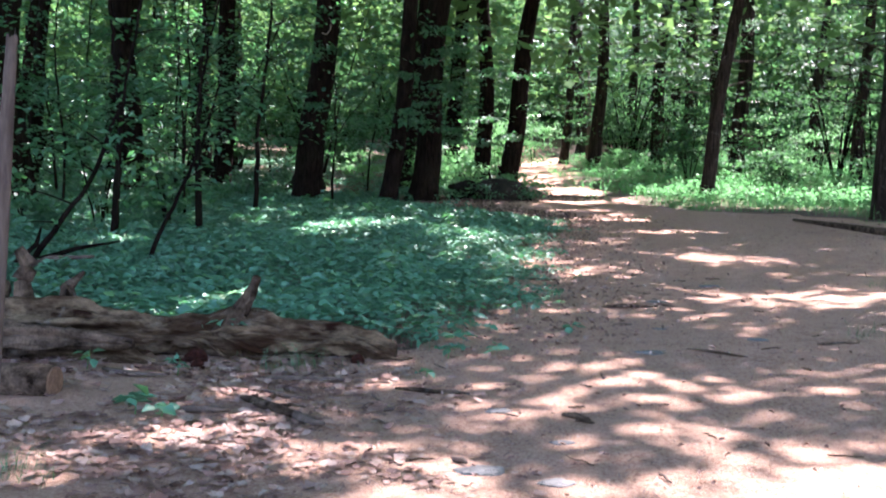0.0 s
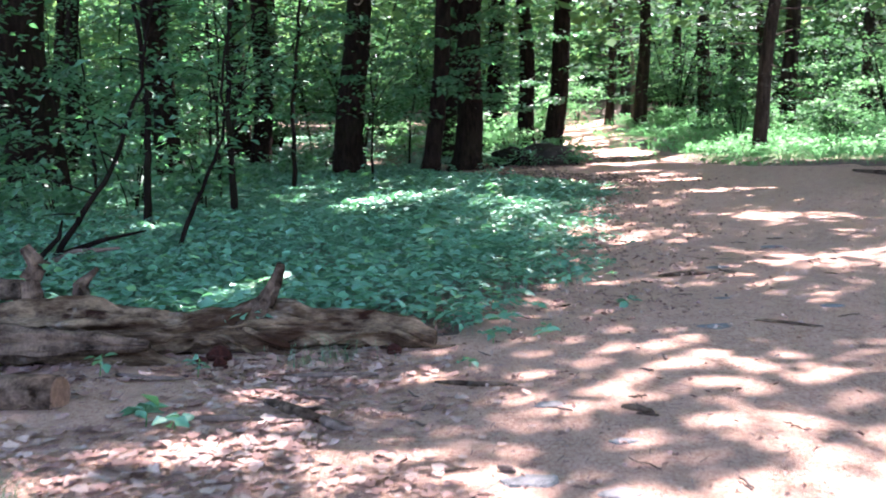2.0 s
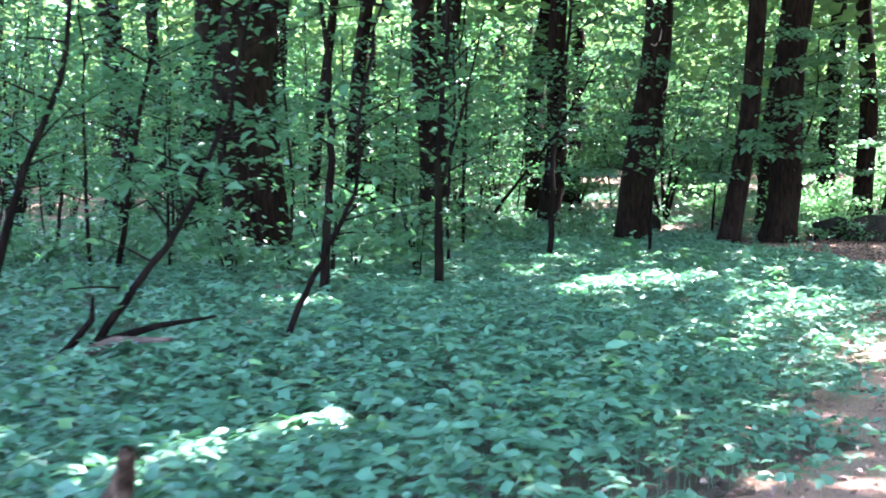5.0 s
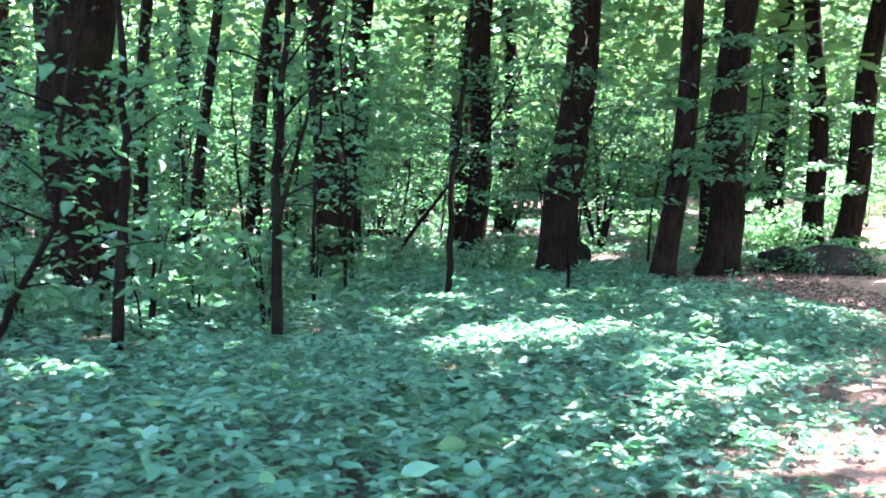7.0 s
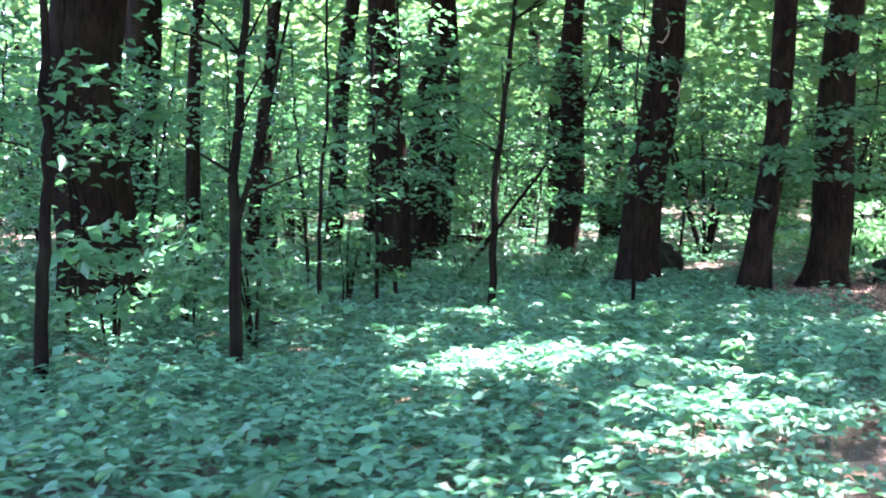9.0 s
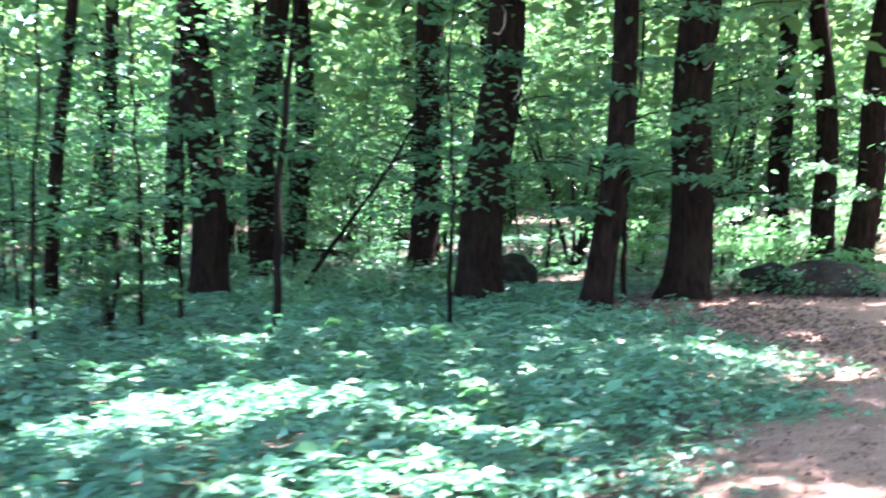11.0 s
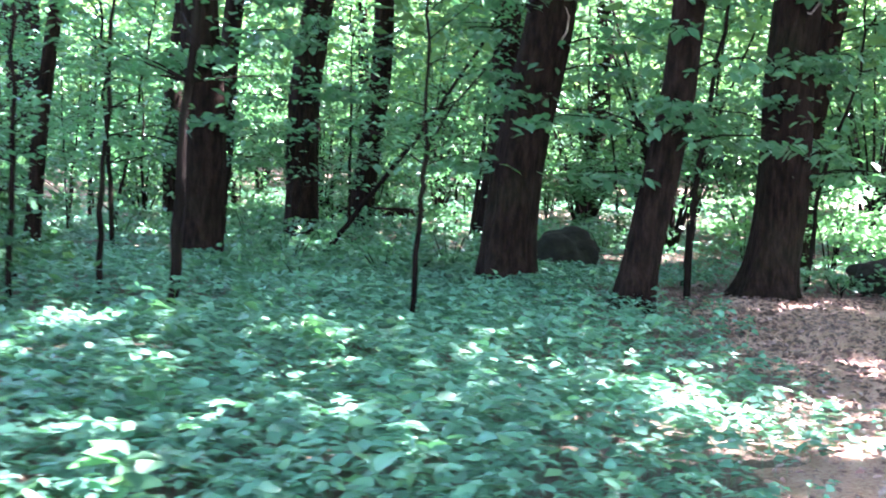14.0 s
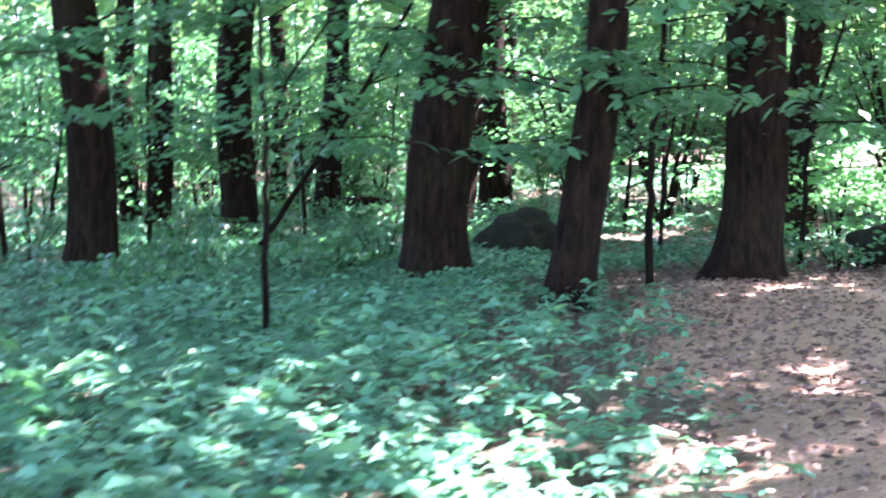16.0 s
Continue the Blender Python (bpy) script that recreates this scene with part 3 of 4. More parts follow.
_r = random.Random(91)
for _k in list(range(12)) + [23, 24, 26, 28]:
    _x, _y, _d, _lx, _ly, _s = TREES[_k]
    for _j in range(11 if _k < 6 else 7 if _k < 12 else 6):
        leafy_branch(tree_objects[_k], _lx, _ly, _d, _r.uniform(1.5, 5.2), _r.uniform(-2.7, 0.3), _r.uniform(0.8, 2.1), _r.randrange(36, 80), 2000 + 10 * _k + _j)

# pale bare twigs hooked out from two of the trunks
for _k, _z, _t in ((2, 4.7, -1.2), (4, 4.2, -1.7), (2, 3.6, 0.2)):
    _x, _y, _d, _lx, _ly, _s = TREES[_k]
    _b = Vector((_lx * _z + math.cos(_t) * _d * 0.4, _ly * _z + math.sin(_t) * _d * 0.4, _z))
    _pts = [_b, _b + Vector((0.12, -0.12, -0.05)), _b + Vector((0.24, -0.2, 0.08)), _b + Vector((0.27, -0.22, 0.28)), _b + Vector((0.2, -0.2, 0.42))]
    part("dead_twig", mesh_from("dead_twig", *tube(_pts, [0.014, 0.013, 0.012, 0.009, 0.004], 6), M_PALETWIG), tree_objects[_k], "pale curved dead twig")

# ---------------------------------------------------------------- saplings
def sapling(points, r0, leaves, seed, spread=0.9, lo=0.35, size=0.11, twigs=9, label="thin dark sapling with sparse green leaves", name="sapling", fork=None):
    """A thin bent stem through the points (from the ground up), side twigs and flat sprays of leaves."""
    r = random.Random(seed)
    base = Vector(points[0])
    base.z += gz(base.x, base.y)
    thing = new(name)
    thing.location = base
    rel = [Vector(p) - Vector(points[0]) for p in points]
    # finer polyline
    fine = []
    for a, b in zip(rel[:-1], rel[1:]):
        for k in range(6):
            u = k / 6
            w = 0.018 * max(0.0, a.lerp(b, u).z) ** 0.5
            fine.append(a.lerp(b, u) + Vector((r.uniform(-w, w), r.uniform(-w, w), 0)) * (1 if fine else 0))
    fine.append(rel[-1])
    n = len(fine)
    pieces, tips = [tube(fine, [r0 * (1 - 0.75 * i / n) for i in range(n)], 9, 0.15, seed)], []
    if fork:
        fk = [Vector(p) - Vector(points[0]) for p in fork]
        pieces.append(tube(fk, [r0 * 0.42, r0 * 0.38, r0 * 0.3, r0 * 0.15], 8, 0.15, seed))
        tips += [(fk[2], 1), (fk[3], 1)]
    for k in range(twigs):
        i = int(n * r.uniform(lo, 0.98))
        p = fine[min(i, n - 1)]
        a = r.uniform(0, 6.28)
        ln = spread * r.uniform(0.5, 1.2)
        d = Vector((math.cos(a), math.sin(a), r.uniform(0.05, 0.6)))
        pts = [p, p + d * ln * 0.4, p + d * ln * 0.75 + Vector((0, 0, -0.03)), p + d * ln + Vector((0, 0, -0.1 * ln))]
        pieces.append(tube(pts, [r0 * 0.22 + 0.003, r0 * 0.15 + 0.002, 0.004, 0.002], 5))
        tips += [(pts[1], 0.5), (pts[2], 0.8), (pts[3], 1.0)]
    part("stem", mesh_from("stem", *pieces[0], M_TWIG, True), thing)
    for piece in pieces[1:]:
        part("twig", mesh_from("twig", *piece, M_TWIG), thing)
    if leaves and tips:
        g = np.random.default_rng(seed)
        idx = g.integers(0, len(tips), leaves)
        c = np.array([tuple(tips[i][0]) for i in idx]) + g.normal(0, 1, (leaves, 3)) * np.array([0.28, 0.28, 0.07]) * spread
        v, q = leaf_cloud(c, g.uniform(0.7, 1.3, leaves) * size, g.uniform(0, 6.28, leaves), g.normal(-0.1, 0.25, leaves), 0.6)
        part("leaves", array_mesh("leaves", v, q, M_SAPLING), thing, "flat sprays of green leaves")
    return tagged(thing, label, "sapling", "saplings in the undergrowth")


SAPLINGS_A = [
    ([(-4.17, 26.3, -0.1), (-4.1, 26.3, 2.0), (-3.85, 26.3, 4.2), (-3.75, 26.3, 7)], 0.06, 260, 1.2),
    ([(-4.07, 19.75, -0.1), (-4.1, 19.75, 1.6), (-4.0, 19.8, 3.2), (-3.95, 19.8, 6.5)], 0.066, 330, 1.3),
    ([(-5.17, 18.45, -0.1), (-5.05, 18.4, 1.0), (-5.0, 18.4, 2.2), (-5.2, 18.5, 4.0), (-5.1, 18.4, 6.0)], 0.066, 300, 1.2),
    ([(-2.67, 28.35, -0.1), (-2.62, 28.35, 1.3), (-2.55, 28.3, 2.0), (-2.6, 28.25, 3.6), (-2.4, 28.2, 5.5)], 0.034, 160, 1.0),
    ([(-1.52, 34.5, -0.1), (-1.5, 34.5, 1.3), (-1.42, 34.5, 2.3), (-1.15, 34.5, 4.2), (-1.1, 34.5, 6)], 0.06, 220, 1.2),
]
SAPLINGS_B = [
    ([(-5.6, 25.6, -0.1), (-5.6, 25.6, 1.5), (-5.7, 25.6, 3.6), (-5.5, 25.6, 5.5)], 0.035, 160, 1.0),
    ([(-6.2, 27.4, -0.1), (-6.2, 27.4, 1.5), (-6.1, 27.4, 3.4), (-6.2, 27.5, 5.5)], 0.04, 180, 1.0),
    ([(-3.6, 14.1, -0.05), (-3.3, 14.2, 0.7), (-3.0, 14.4, 1.4), (-2.95, 14.5, 2.4), (-2.7, 14.6, 3.6)], 0.032, 150, 0.9),
    ([(-4.7, 12.7, -0.05), (-4.3, 12.8, 0.5), (-3.9, 13.0, 1.1), (-3.6, 13.3, 2.0), (-3.3, 13.5, 3.6)], 0.042, 160, 0.9),
    ([(-7.8, 15.5, -0.05), (-7.5, 15.6, 1.2), (-7.0, 15.8, 2.6), (-6.7, 16.0, 5.0)], 0.06, 260, 1.2),
]
SAPLINGS_C = [
    ([(-5.0, 22.9, -0.05), (-5.0, 22.9, 1.5), (-4.9, 22.9, 3.0), (-4.95, 23.0, 5.0)], 0.032, 170, 1.0),
    ([(-18.0, 45.0, -0.05), (-18.8, 45.0, 2.5), (-19.6, 45.0, 5.0), (-20.2, 45.0, 8)], 0.13, 260, 1.6),
    ([(-0.4, 37.5, -0.05), (-0.3, 37.5, 1.6), (0.2, 37.6, 3.6), (0.3, 37.5, 5.5)], 0.045, 240, 1.1),
    ([(-6.6, 20.4, -0.05), (-6.5, 20.4, 1.4), (-6.7, 20.5, 3.0), (-6.6, 20.5, 4.5)], 0.03, 200, 1.0),
    ([(-2.4, 37.2, -0.05), (-2.3, 37.2, 1.4), (-2.0, 37.2, 3.0), (-1.9, 37.2, 4.6)], 0.04, 200, 1.0),
    ([(-8.35, 34.8, -0.05), (-7.5, 35.0, 1.1), (-6.4, 35.2, 2.5), (-5.4, 35.4, 4.1), (-4.7, 35.6, 5.6)], 0.055, 150, 1.0),
]
FORKS = {
    1: [(-4.08, 19.76, 1.35), (-3.98, 19.8, 1.75), (-3.8, 19.85, 2.4), (-3.5, 19.9, 3.7)],
    3: [(-2.5, 28.3, 2.0), (-2.3, 28.3, 2.35), (-1.95, 28.35, 2.75), (-1.4, 28.4, 3.6)],
}
for _k, (_pts, _r0, _n, _s) in enumerate(SAPLINGS_A + SAPLINGS_B + SAPLINGS_C):
    sapling(_pts, _r0, int(_n * (1.7 if _k not in (1, 2, 7, 8, 9, 11) else 0.9)), 40 + _k, _s, size=0.13, twigs=14 if _k != 2 else 8,
            fork=FORKS.get(_k))

_r = random.Random(21)
for _k in range(84):
    for _ in range(50):
        _x, _y = _r.uniform(-22, -3), _r.uniform(12, 48)
        if _x < left_edge(_y) - 4.5 and (_y > 37 or _x < -8.6):
            break
    _h = _r.uniform(3.0, 6.5)
    _lx, _ly = _r.uniform(-0.12, 0.2), _r.uniform(-0.1, 0.1)
    sapling([(_x, _y, -0.05), (_x + _lx * _h * 0.3, _y + _ly, _h * 0.3), (_x + _lx * _h * 0.6 + _r.uniform(-.1, .1), _y + _ly * 2, _h * 0.62), (_x + _lx * _h, _y + _ly * 3, _h)],
            _r.uniform(0.018, 0.05), 430, 300 + _k, 1.25, 0.2, 0.14, 15)

# ---------------------------------------------------------------- understory bushes
def bush(x, y, width, height, leaves, seed, low=0.15, material=None, name="bush", label="leafy green understory bush", leaf=0.14):
    g = np.random.default_rng(seed)
    thing = new(name)
    thing.location = (x, y, gz(x, y))
    pieces = []
    ends = []
    for k in range(7):
        a = g.uniform(0, 6.28)
        h = height * g.uniform(0.6, 1.0)
        d = width * 0.4 * g.uniform(0.3, 1.0)
        pts = [Vector((0.05 * math.cos(a), 0.05 * math.sin(a), -0.05)), Vector((d * 0.35 * math.cos(a), d * 0.35 * math.sin(a), h * 0.4)), Vector((d * math.cos(a), d * math.sin(a), h))]
        pieces.append(tube(pts, [0.012 + 0.006 * height, 0.01 + 0.003 * height, 0.004], 5))
        ends += [pts[1].lerp(pts[2], u) for u in (0.1, 0.4, 0.7, 1.0)]
    part("stem", mesh_from("stem", *joined(pieces), M_TWIG), thing)
    idx = g.integers(0, len(ends), max(12, leaves // 48))
    clump = np.array([tuple(ends[i]) for i in idx]) + g.normal(0, 1, (len(idx), 3)) * np.array([width * 0.26, width * 0.26, height * 0.12])
    clump[:, 2] = np.clip(clump[:, 2], low, None)
    who = g.integers(0, len(clump), leaves)
    c = clump[who] + g.normal(0, 1, (leaves, 3)) * np.array([0.36, 0.36, 0.07]) * min(1.5, 0.4 + 0.25 * width)
    c[:, 2] = np.maximum(c[:, 2], 0.05)
    v, q = blade_cards(c, g.uniform(0.7, 1.4, leaves) * leaf, g, 0.65, 0.45)
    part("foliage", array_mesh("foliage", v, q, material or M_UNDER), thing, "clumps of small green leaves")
    return tagged(thing, label, "bush", "bushes of the understory")


_r = random.Random(8)
_done = 0
while _done < 250:
    _x, _y = _r.uniform(-48, 48), _r.uniform(20, 98)
    if near_path(_x, _y, 1.2):
        continue
    if -13 < _x < 6 and _y < 43:
        continue
    if _x > 0 and _y < 42 + max(0, 12 - _x):
        continue
    if _x < 0 and _y < 30:
        continue
    _far = max(0, _y - 45) / 50
    _h = _r.uniform(1.2, 4.0) if _r.random() < 0.55 else _r.uniform(4.5, 10.5)
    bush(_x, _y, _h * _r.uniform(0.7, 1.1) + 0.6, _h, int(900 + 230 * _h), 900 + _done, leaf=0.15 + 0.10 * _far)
    _done += 1
# ferny bushes beside the path's far end and behind the boulder
for _k, (_x, _y, _w, _h) in enumerate([(3.6, 56, 2.6, 2.4), (2.4, 52, 2.6, 2.4), (4.6, 61, 2.6, 2.2), (1.8, 49, 2.0, 1.5), (8.6, 58, 1.8, 1.8), (7.8, 52.5, 1.2, 1.0),
                                       (12.5, 44.0, 2.4, 1.6), (14.5, 41, 2.2, 1.3), (10.8, 46, 2.0, 1.4), (17, 43, 3, 2.0), (13.2, 47.5, 2.5, 2.6), (15.8, 50, 3, 3.2),
                                       (0.9, 40.4, 1.7, 1.3), (-0.5, 40.2, 1.8, 1.7), (-0.2, 42.5, 2.0, 1.5), (2.3, 38.2, 1.3, 0.7), (-2.8, 43, 1.8, 1.4), (2.2, 50.5, 2.4, 2.6), (2.9, 54.5, 2.6, 3.2)]):
    bush(_x, _y, _w, _h, 1000, 1500 + _k, material=M_FERN, label="bright green leafy bush beside the path", leaf=0.12)
# low leafy plants that hide the feet of the trees at the back of the undergrowth
for _k in range(110):
    _x, _y = _r.uniform(-17, -5.0), _r.uniform(20, 44)
    if _x > -7 and _y < 27:
        _x -= 4
    if any((_x - o.location.x) ** 2 + (_y - o.location.y) ** 2 < 0.7 for o in tree_objects[:32]):
        continue
    bush(_x, _y, _r.uniform(0.8, 1.6), _r.uniform(0.4, 0.95), 260, 1700 + _k, 0.1, M_SAPLING, "low_shrub", "low leafy shrub in the undergrowth", 0.12)

# far curtain of tall leafy growth, beyond the last trees
def far_wood():
    g = np.random.default_rng(77)
    n = 170000
    a = g.uniform(-1.25, 1.25, n)
    d = g.uniform(82, 120, n)
    c = np.stack([d * np.sin(a), d * np.cos(a) + 5, g.uniform(0, 1, n) ** 1.25 * 24], 1)
    lump = np.sin(c[:, 0] * 0.6) * np.sin(c[:, 2] * 0.8 + c[:, 0] * 0.2) + np.sin(c[:, 1] * 0.5 + c[:, 2] * 0.4)
    c = c[lump > -0.75]
    c[:, 2] += rise(c[:, 0], c[:, 1])
    v, q = blade_cards(c, g.uniform(0.5, 1.1, len(c)), g, 0.7, 0.8)
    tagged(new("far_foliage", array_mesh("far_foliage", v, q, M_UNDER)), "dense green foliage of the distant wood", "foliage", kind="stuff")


far_wood()

# ---------------------------------------------------------------- undergrowth
def cover_points(n, x0, x1, y0, y1, g):
    x, y = g.uniform(x0, x1, n), g.uniform(y0, y1, n)
    wob = 0.28 * np.sin(2.3 * y) + 0.2 * np.sin(5.1 * y + 1) + 0.12 * np.sin(11 * y)
    inside = left_edge(y) + wob - x
    ok = g.random(n) < smooth(-0.35, 0.55, inside)
    # in front of the log lies only litter
    ok &= g.random(n) < smooth(-0.2, 0.35, y - 8.75 + 0.12 * np.sin(3 * x) - smooth(-4.5, -9.0, x) * -6.0)
    # bare ground about the feet of the trees by the path
    bare = smooth(0.0, 1.0, 1 - np.hypot((x + 0.9) / 3.0, (y - 35.0) / 2.6))
    ok &= g.random(n) > bare * 1.6
    thin = smooth(23.5, 27.0, y) * smooth(3.2, 0.8, inside)
    ok &= g.random(n) > thin * 0.74
    return x[ok], y[ok]


def ground_cover():
    g = np.random.default_rng(4)
    xs, ys = [], []
    for n, box in ((28000, (-4.5, 3.2, 8.4, 37)), (13000, (-9.5, -4.5, 4, 37)), (8500, (-18, -9.5, 2, 37)), (16000, (-24, 3.0, 36, 60))):
        x, y = cover_points(n, *box, g)
        xs.append(x), ys.append(y)
    x, y = np.concatenate(xs), np.concatenate(ys)
    n = len(x)
    hump = 0.5 + 0.5 * np.sin(1.3 * x + 0.4) * np.sin(1.1 * y + 1.0)
    h = 0.09 + 0.13 * g.random(n) + 0.15 * hump * g.random(n) + 0.10 * smooth(-4, -9, x)
    edge = smooth(0.0, 1.2, left_edge(y) - x)
    h = h * (0.45 + 0.55 * edge)
    k = g.choice([3, 4, 5], n, p=[0.42, 0.08, 0.5])
    size = g.uniform(0.065, 0.135, n) * np.where(g.random(n) < 0.12, 1.35, 1.0) * (0.75 + 0.25 * edge)
    rep = np.repeat(np.arange(n), k)
    order = np.concatenate([np.arange(c) for c in k])
    turn = np.repeat(g.uniform(0, 6.28, n), k) + order * (2 * np.pi / np.repeat(k, k)) * np.where(np.repeat(k, k) == 3, 0.8, 0.95) + g.normal(0, 0.15, len(rep))
    c = np.stack([x[rep], y[rep], rise(x, y)[rep] + h[rep] + g.normal(0, 0.012, len(rep))], 1)
    s = size[rep] * g.uniform(0.75, 1.15, len(rep))
    lean_a, lean = np.repeat(g.uniform(0, 6.28, n), k), np.repeat(np.abs(g.normal(0, 0.2, n)), k)
    tilt = lean * np.cos(turn - lean_a) + g.normal(0.0, 0.12, len(rep))
    wide = np.where(np.repeat(k, k) == 5, 0.46, 0.68)[:, None] * g.uniform(0.85, 1.15, (len(rep), 1))
    far = (c[:, 1] > 31) | (c[:, 0] < -7.5)
    for name, pick, plain, label in (("ground_cover", ~far, False, "knee-low carpet of green creeper and seedling leaves"),
                                     ("ground_cover", far, True, "knee-low leaf carpet further back in the wood")):
        v, q = leaf_cloud(c[pick], s[pick], turn[pick], tilt[pick], wide[pick], 0.07, 0.16, plain)
        v = v + g.normal(0, 1, v.shape) * np.repeat(s[pick], len(v) // pick.sum())[:, None] * np.array([0.055, 0.055, 0.014])
        tagged(new(name, array_mesh(name, v, q, M_COVER)), label, "undergrowth", kind="stuff")
    # stalks
    m = n // 2
    px, py, ph = x[:m], y[:m], h[:m]
    zz = rise(px, py)
    w = 0.0016
    sv = np.stack([np.stack([px - w, py, zz - 0.02], 1), np.stack([px + w, py, zz - 0.02], 1), np.stack([px + w * 0.6, py, zz + ph], 1), np.stack([px - w * 0.6, py, zz + ph], 1)], 1).reshape(-1, 3)
    tagged(new("cover_stalks", array_mesh("cover_stalks", sv, np.arange(len(sv)).reshape(-1, 4), M_COVER)), "thin green stalks under the leaf carpet", "undergrowth", kind="stuff")


ground_cover()


def grass_patch(name, n, inside, label, g, lo=0.12, hi=0.4, material=None):
    pts = inside(n, g)
    m = len(pts)
    z = rise(pts[:, 0], pts[:, 1])
    a = g.uniform(0, 6.28, m)
    h = g.uniform(lo, hi, m)
    w = g.uniform(0.002, 0.006, m) * (0.35 if hi < 0.3 else 1.0)
    bend = g.uniform(0.25, 1.2, m) * h
    c, s = np.cos(a), np.sin(a)
    base = np.stack([pts[:, 0], pts[:, 1], z - 0.01], 1)
    side = np.stack([-s, c, np.zeros(m)], 1) * w[:, None]
    out = np.stack([c, s, np.zeros(m)], 1)
    mid = base + out * (bend * 0.3)[:, None] + np.array([0, 0, 1]) * (h * 0.6)[:, None]
    tip = base + out * bend[:, None] + np.array([0, 0, 1]) * h[:, None]
    v = np.stack([base - side, base + side, mid + side * 0.8, mid - side * 0.8, tip + side * 0.15, tip - side * 0.15], 1).reshape(-1, 3)
    k = np.arange(m)[:, None] * 6
    q = np.concatenate([k + np.array([0, 1, 2, 3]), k + np.array([3, 2, 4, 5])], 1).reshape(-1, 4)
    return tagged(new(name, array_mesh(name, v, q, material or M_GRASS)), label, "grass", kind="stuff")


def right_grass(n, g):
    x, y = g.uniform(4.5, 22, n), g.uniform(27, 62, n)
    wob = 0.9 * np.sin(0.9 * y + 0.7 * x) + 0.5 * np.sin(2.3 * x + 1) + 0.25 * np.sin(4.3 * y + 1)
    ok = g.random(n) < smooth(-0.6, 1.6, x - right_edge(y) - wob)
    ok &= (x < 0.42 * y + 1)
    return np.stack([x[ok], y[ok]], 1)


_g = np.random.default_rng(31)
grass_patch("roadside_grass", 42000, right_grass, "sunlit bright green grass and weeds beside the path", _g, 0.15, 0.5)


def right_leaves():
    g = np.random.default_rng(32)
    p = right_grass(26000, g)
    c = np.stack([p[:, 0], p[:, 1], rise(p[:, 0], p[:, 1]) + g.uniform(0.08, 0.35, len(p)) + g.random(len(p)) * 0.5 * smooth(0.5, 4.0, p[:, 0] - right_edge(p[:, 1])) * (0.5 + 0.5 * np.sin(1.7 * p[:, 0]) * np.sin(1.3 * p[:, 1]))], 1)
    v, q = leaf_cloud(c, g.uniform(0.08, 0.17, len(c)), g.uniform(0, 6.28, len(c)), g.normal(0.1, 0.4, len(c)), 0.55, plain=True)
    tagged(new("roadside_weeds", array_mesh("roadside_weeds", v, q, M_GRASS)), "bright green weeds growing among the grass", "weeds", kind="stuff")


right_leaves()

# ---------------------------------------------------------------- fallen log and dead wood
def rugged_tube(pts, radii, seg, seed):
    """A lying trunk with lengthwise cracks, ridges and rotten hollows."""
    vs, fs = [], []
    n = len(pts)
    for i, p in enumerate(pts):
        t = (pts[min(i + 1, n - 1)] - pts[max(i - 1, 0)]).normalized()
        u = t.cross(Vector((0, 0, 1))).normalized()
        w = t.cross(u)
        for k in range(seg):
            a = 2 * math.pi * k / seg
            ca, sa = math.cos(a), math.sin(a)
            q = p.x * 1.0 + p.y * 0.7
            big = 0.5 * noise.noise(Vector((ca * 1.5 + seed, sa * 1.5, q * 1.5)))
            ridge = 0.16 * (0.45 - abs(noise.noise(Vector((ca * 4.5, sa * 4.5 + seed, q * 2.4)))) * 2)
            fine_ = 0.09 * noise.noise(Vector((ca * 12, sa * 12 + seed, q * 4.0)))
            crack = -0.34 * max(0.0, 1 - abs(noise.noise(Vector((ca * 2.2 + 5, sa * 2.2 + seed, q * 0.9)))) * 6)
            chunk = 0.24 * noise.noise(Vector((ca * 5, sa * 5 + seed, q * 6.5)))
            groove = 0.0
            for a0, depth in ((-0.3, 0.7), (0.5, 0.55), (-1.05, 0.3)):
                line = a0 + 0.75 * noise.noise(Vector((q * 1.4, a0 * 9, seed))) + 0.34 * noise.noise(Vector((q * 6, a0, seed)))
                off = math.atan2(math.sin(a - line), math.cos(a - line))
                groove -= depth * math.exp(-(off / 0.19) ** 2) * (0.55 + 0.9 * noise.noise(Vector((q * 2.1, a0 * 5, 3))))
                groove += 0.16 * math.exp(-((off + 0.36) / 0.16) ** 2)
            r = radii[i] * max(0.35, 1 + big + ridge + fine_ + crack + (chunk + groove if seg > 40 else 0))
            vs.append(p + (u * ca + w * sa) * r)
    for i in range(n - 1):
        for k in range(seg):
            j = (k + 1) % seg
            fs.append((i * seg + k, i * seg + j, (i + 1) * seg + j, (i + 1) * seg + k))
    fs.append(tuple(range(seg - 1, -1, -1)))
    fs.append(tuple((n - 1) * seg + k for k in range(seg)))
    return vs, fs


def limb(points, radii, base, steps=10):
    """Points and radii along a bent limb, filled in between and taken from the base."""
    fine, fr = [], []
    for i in range(len(points) - 1):
        for k in range(steps):
            u = k / steps
            fine.append(Vector(points[i]).lerp(Vector(points[i + 1]), u) - base)
            fr.append((radii[i] * (1 - u) + radii[i + 1] * u) * (1 + 0.04 * math.sin(7 * i + 6 * u)))
    fine.append(Vector(points[-1]) - base), fr.append(radii[-1])
    return fine, fr


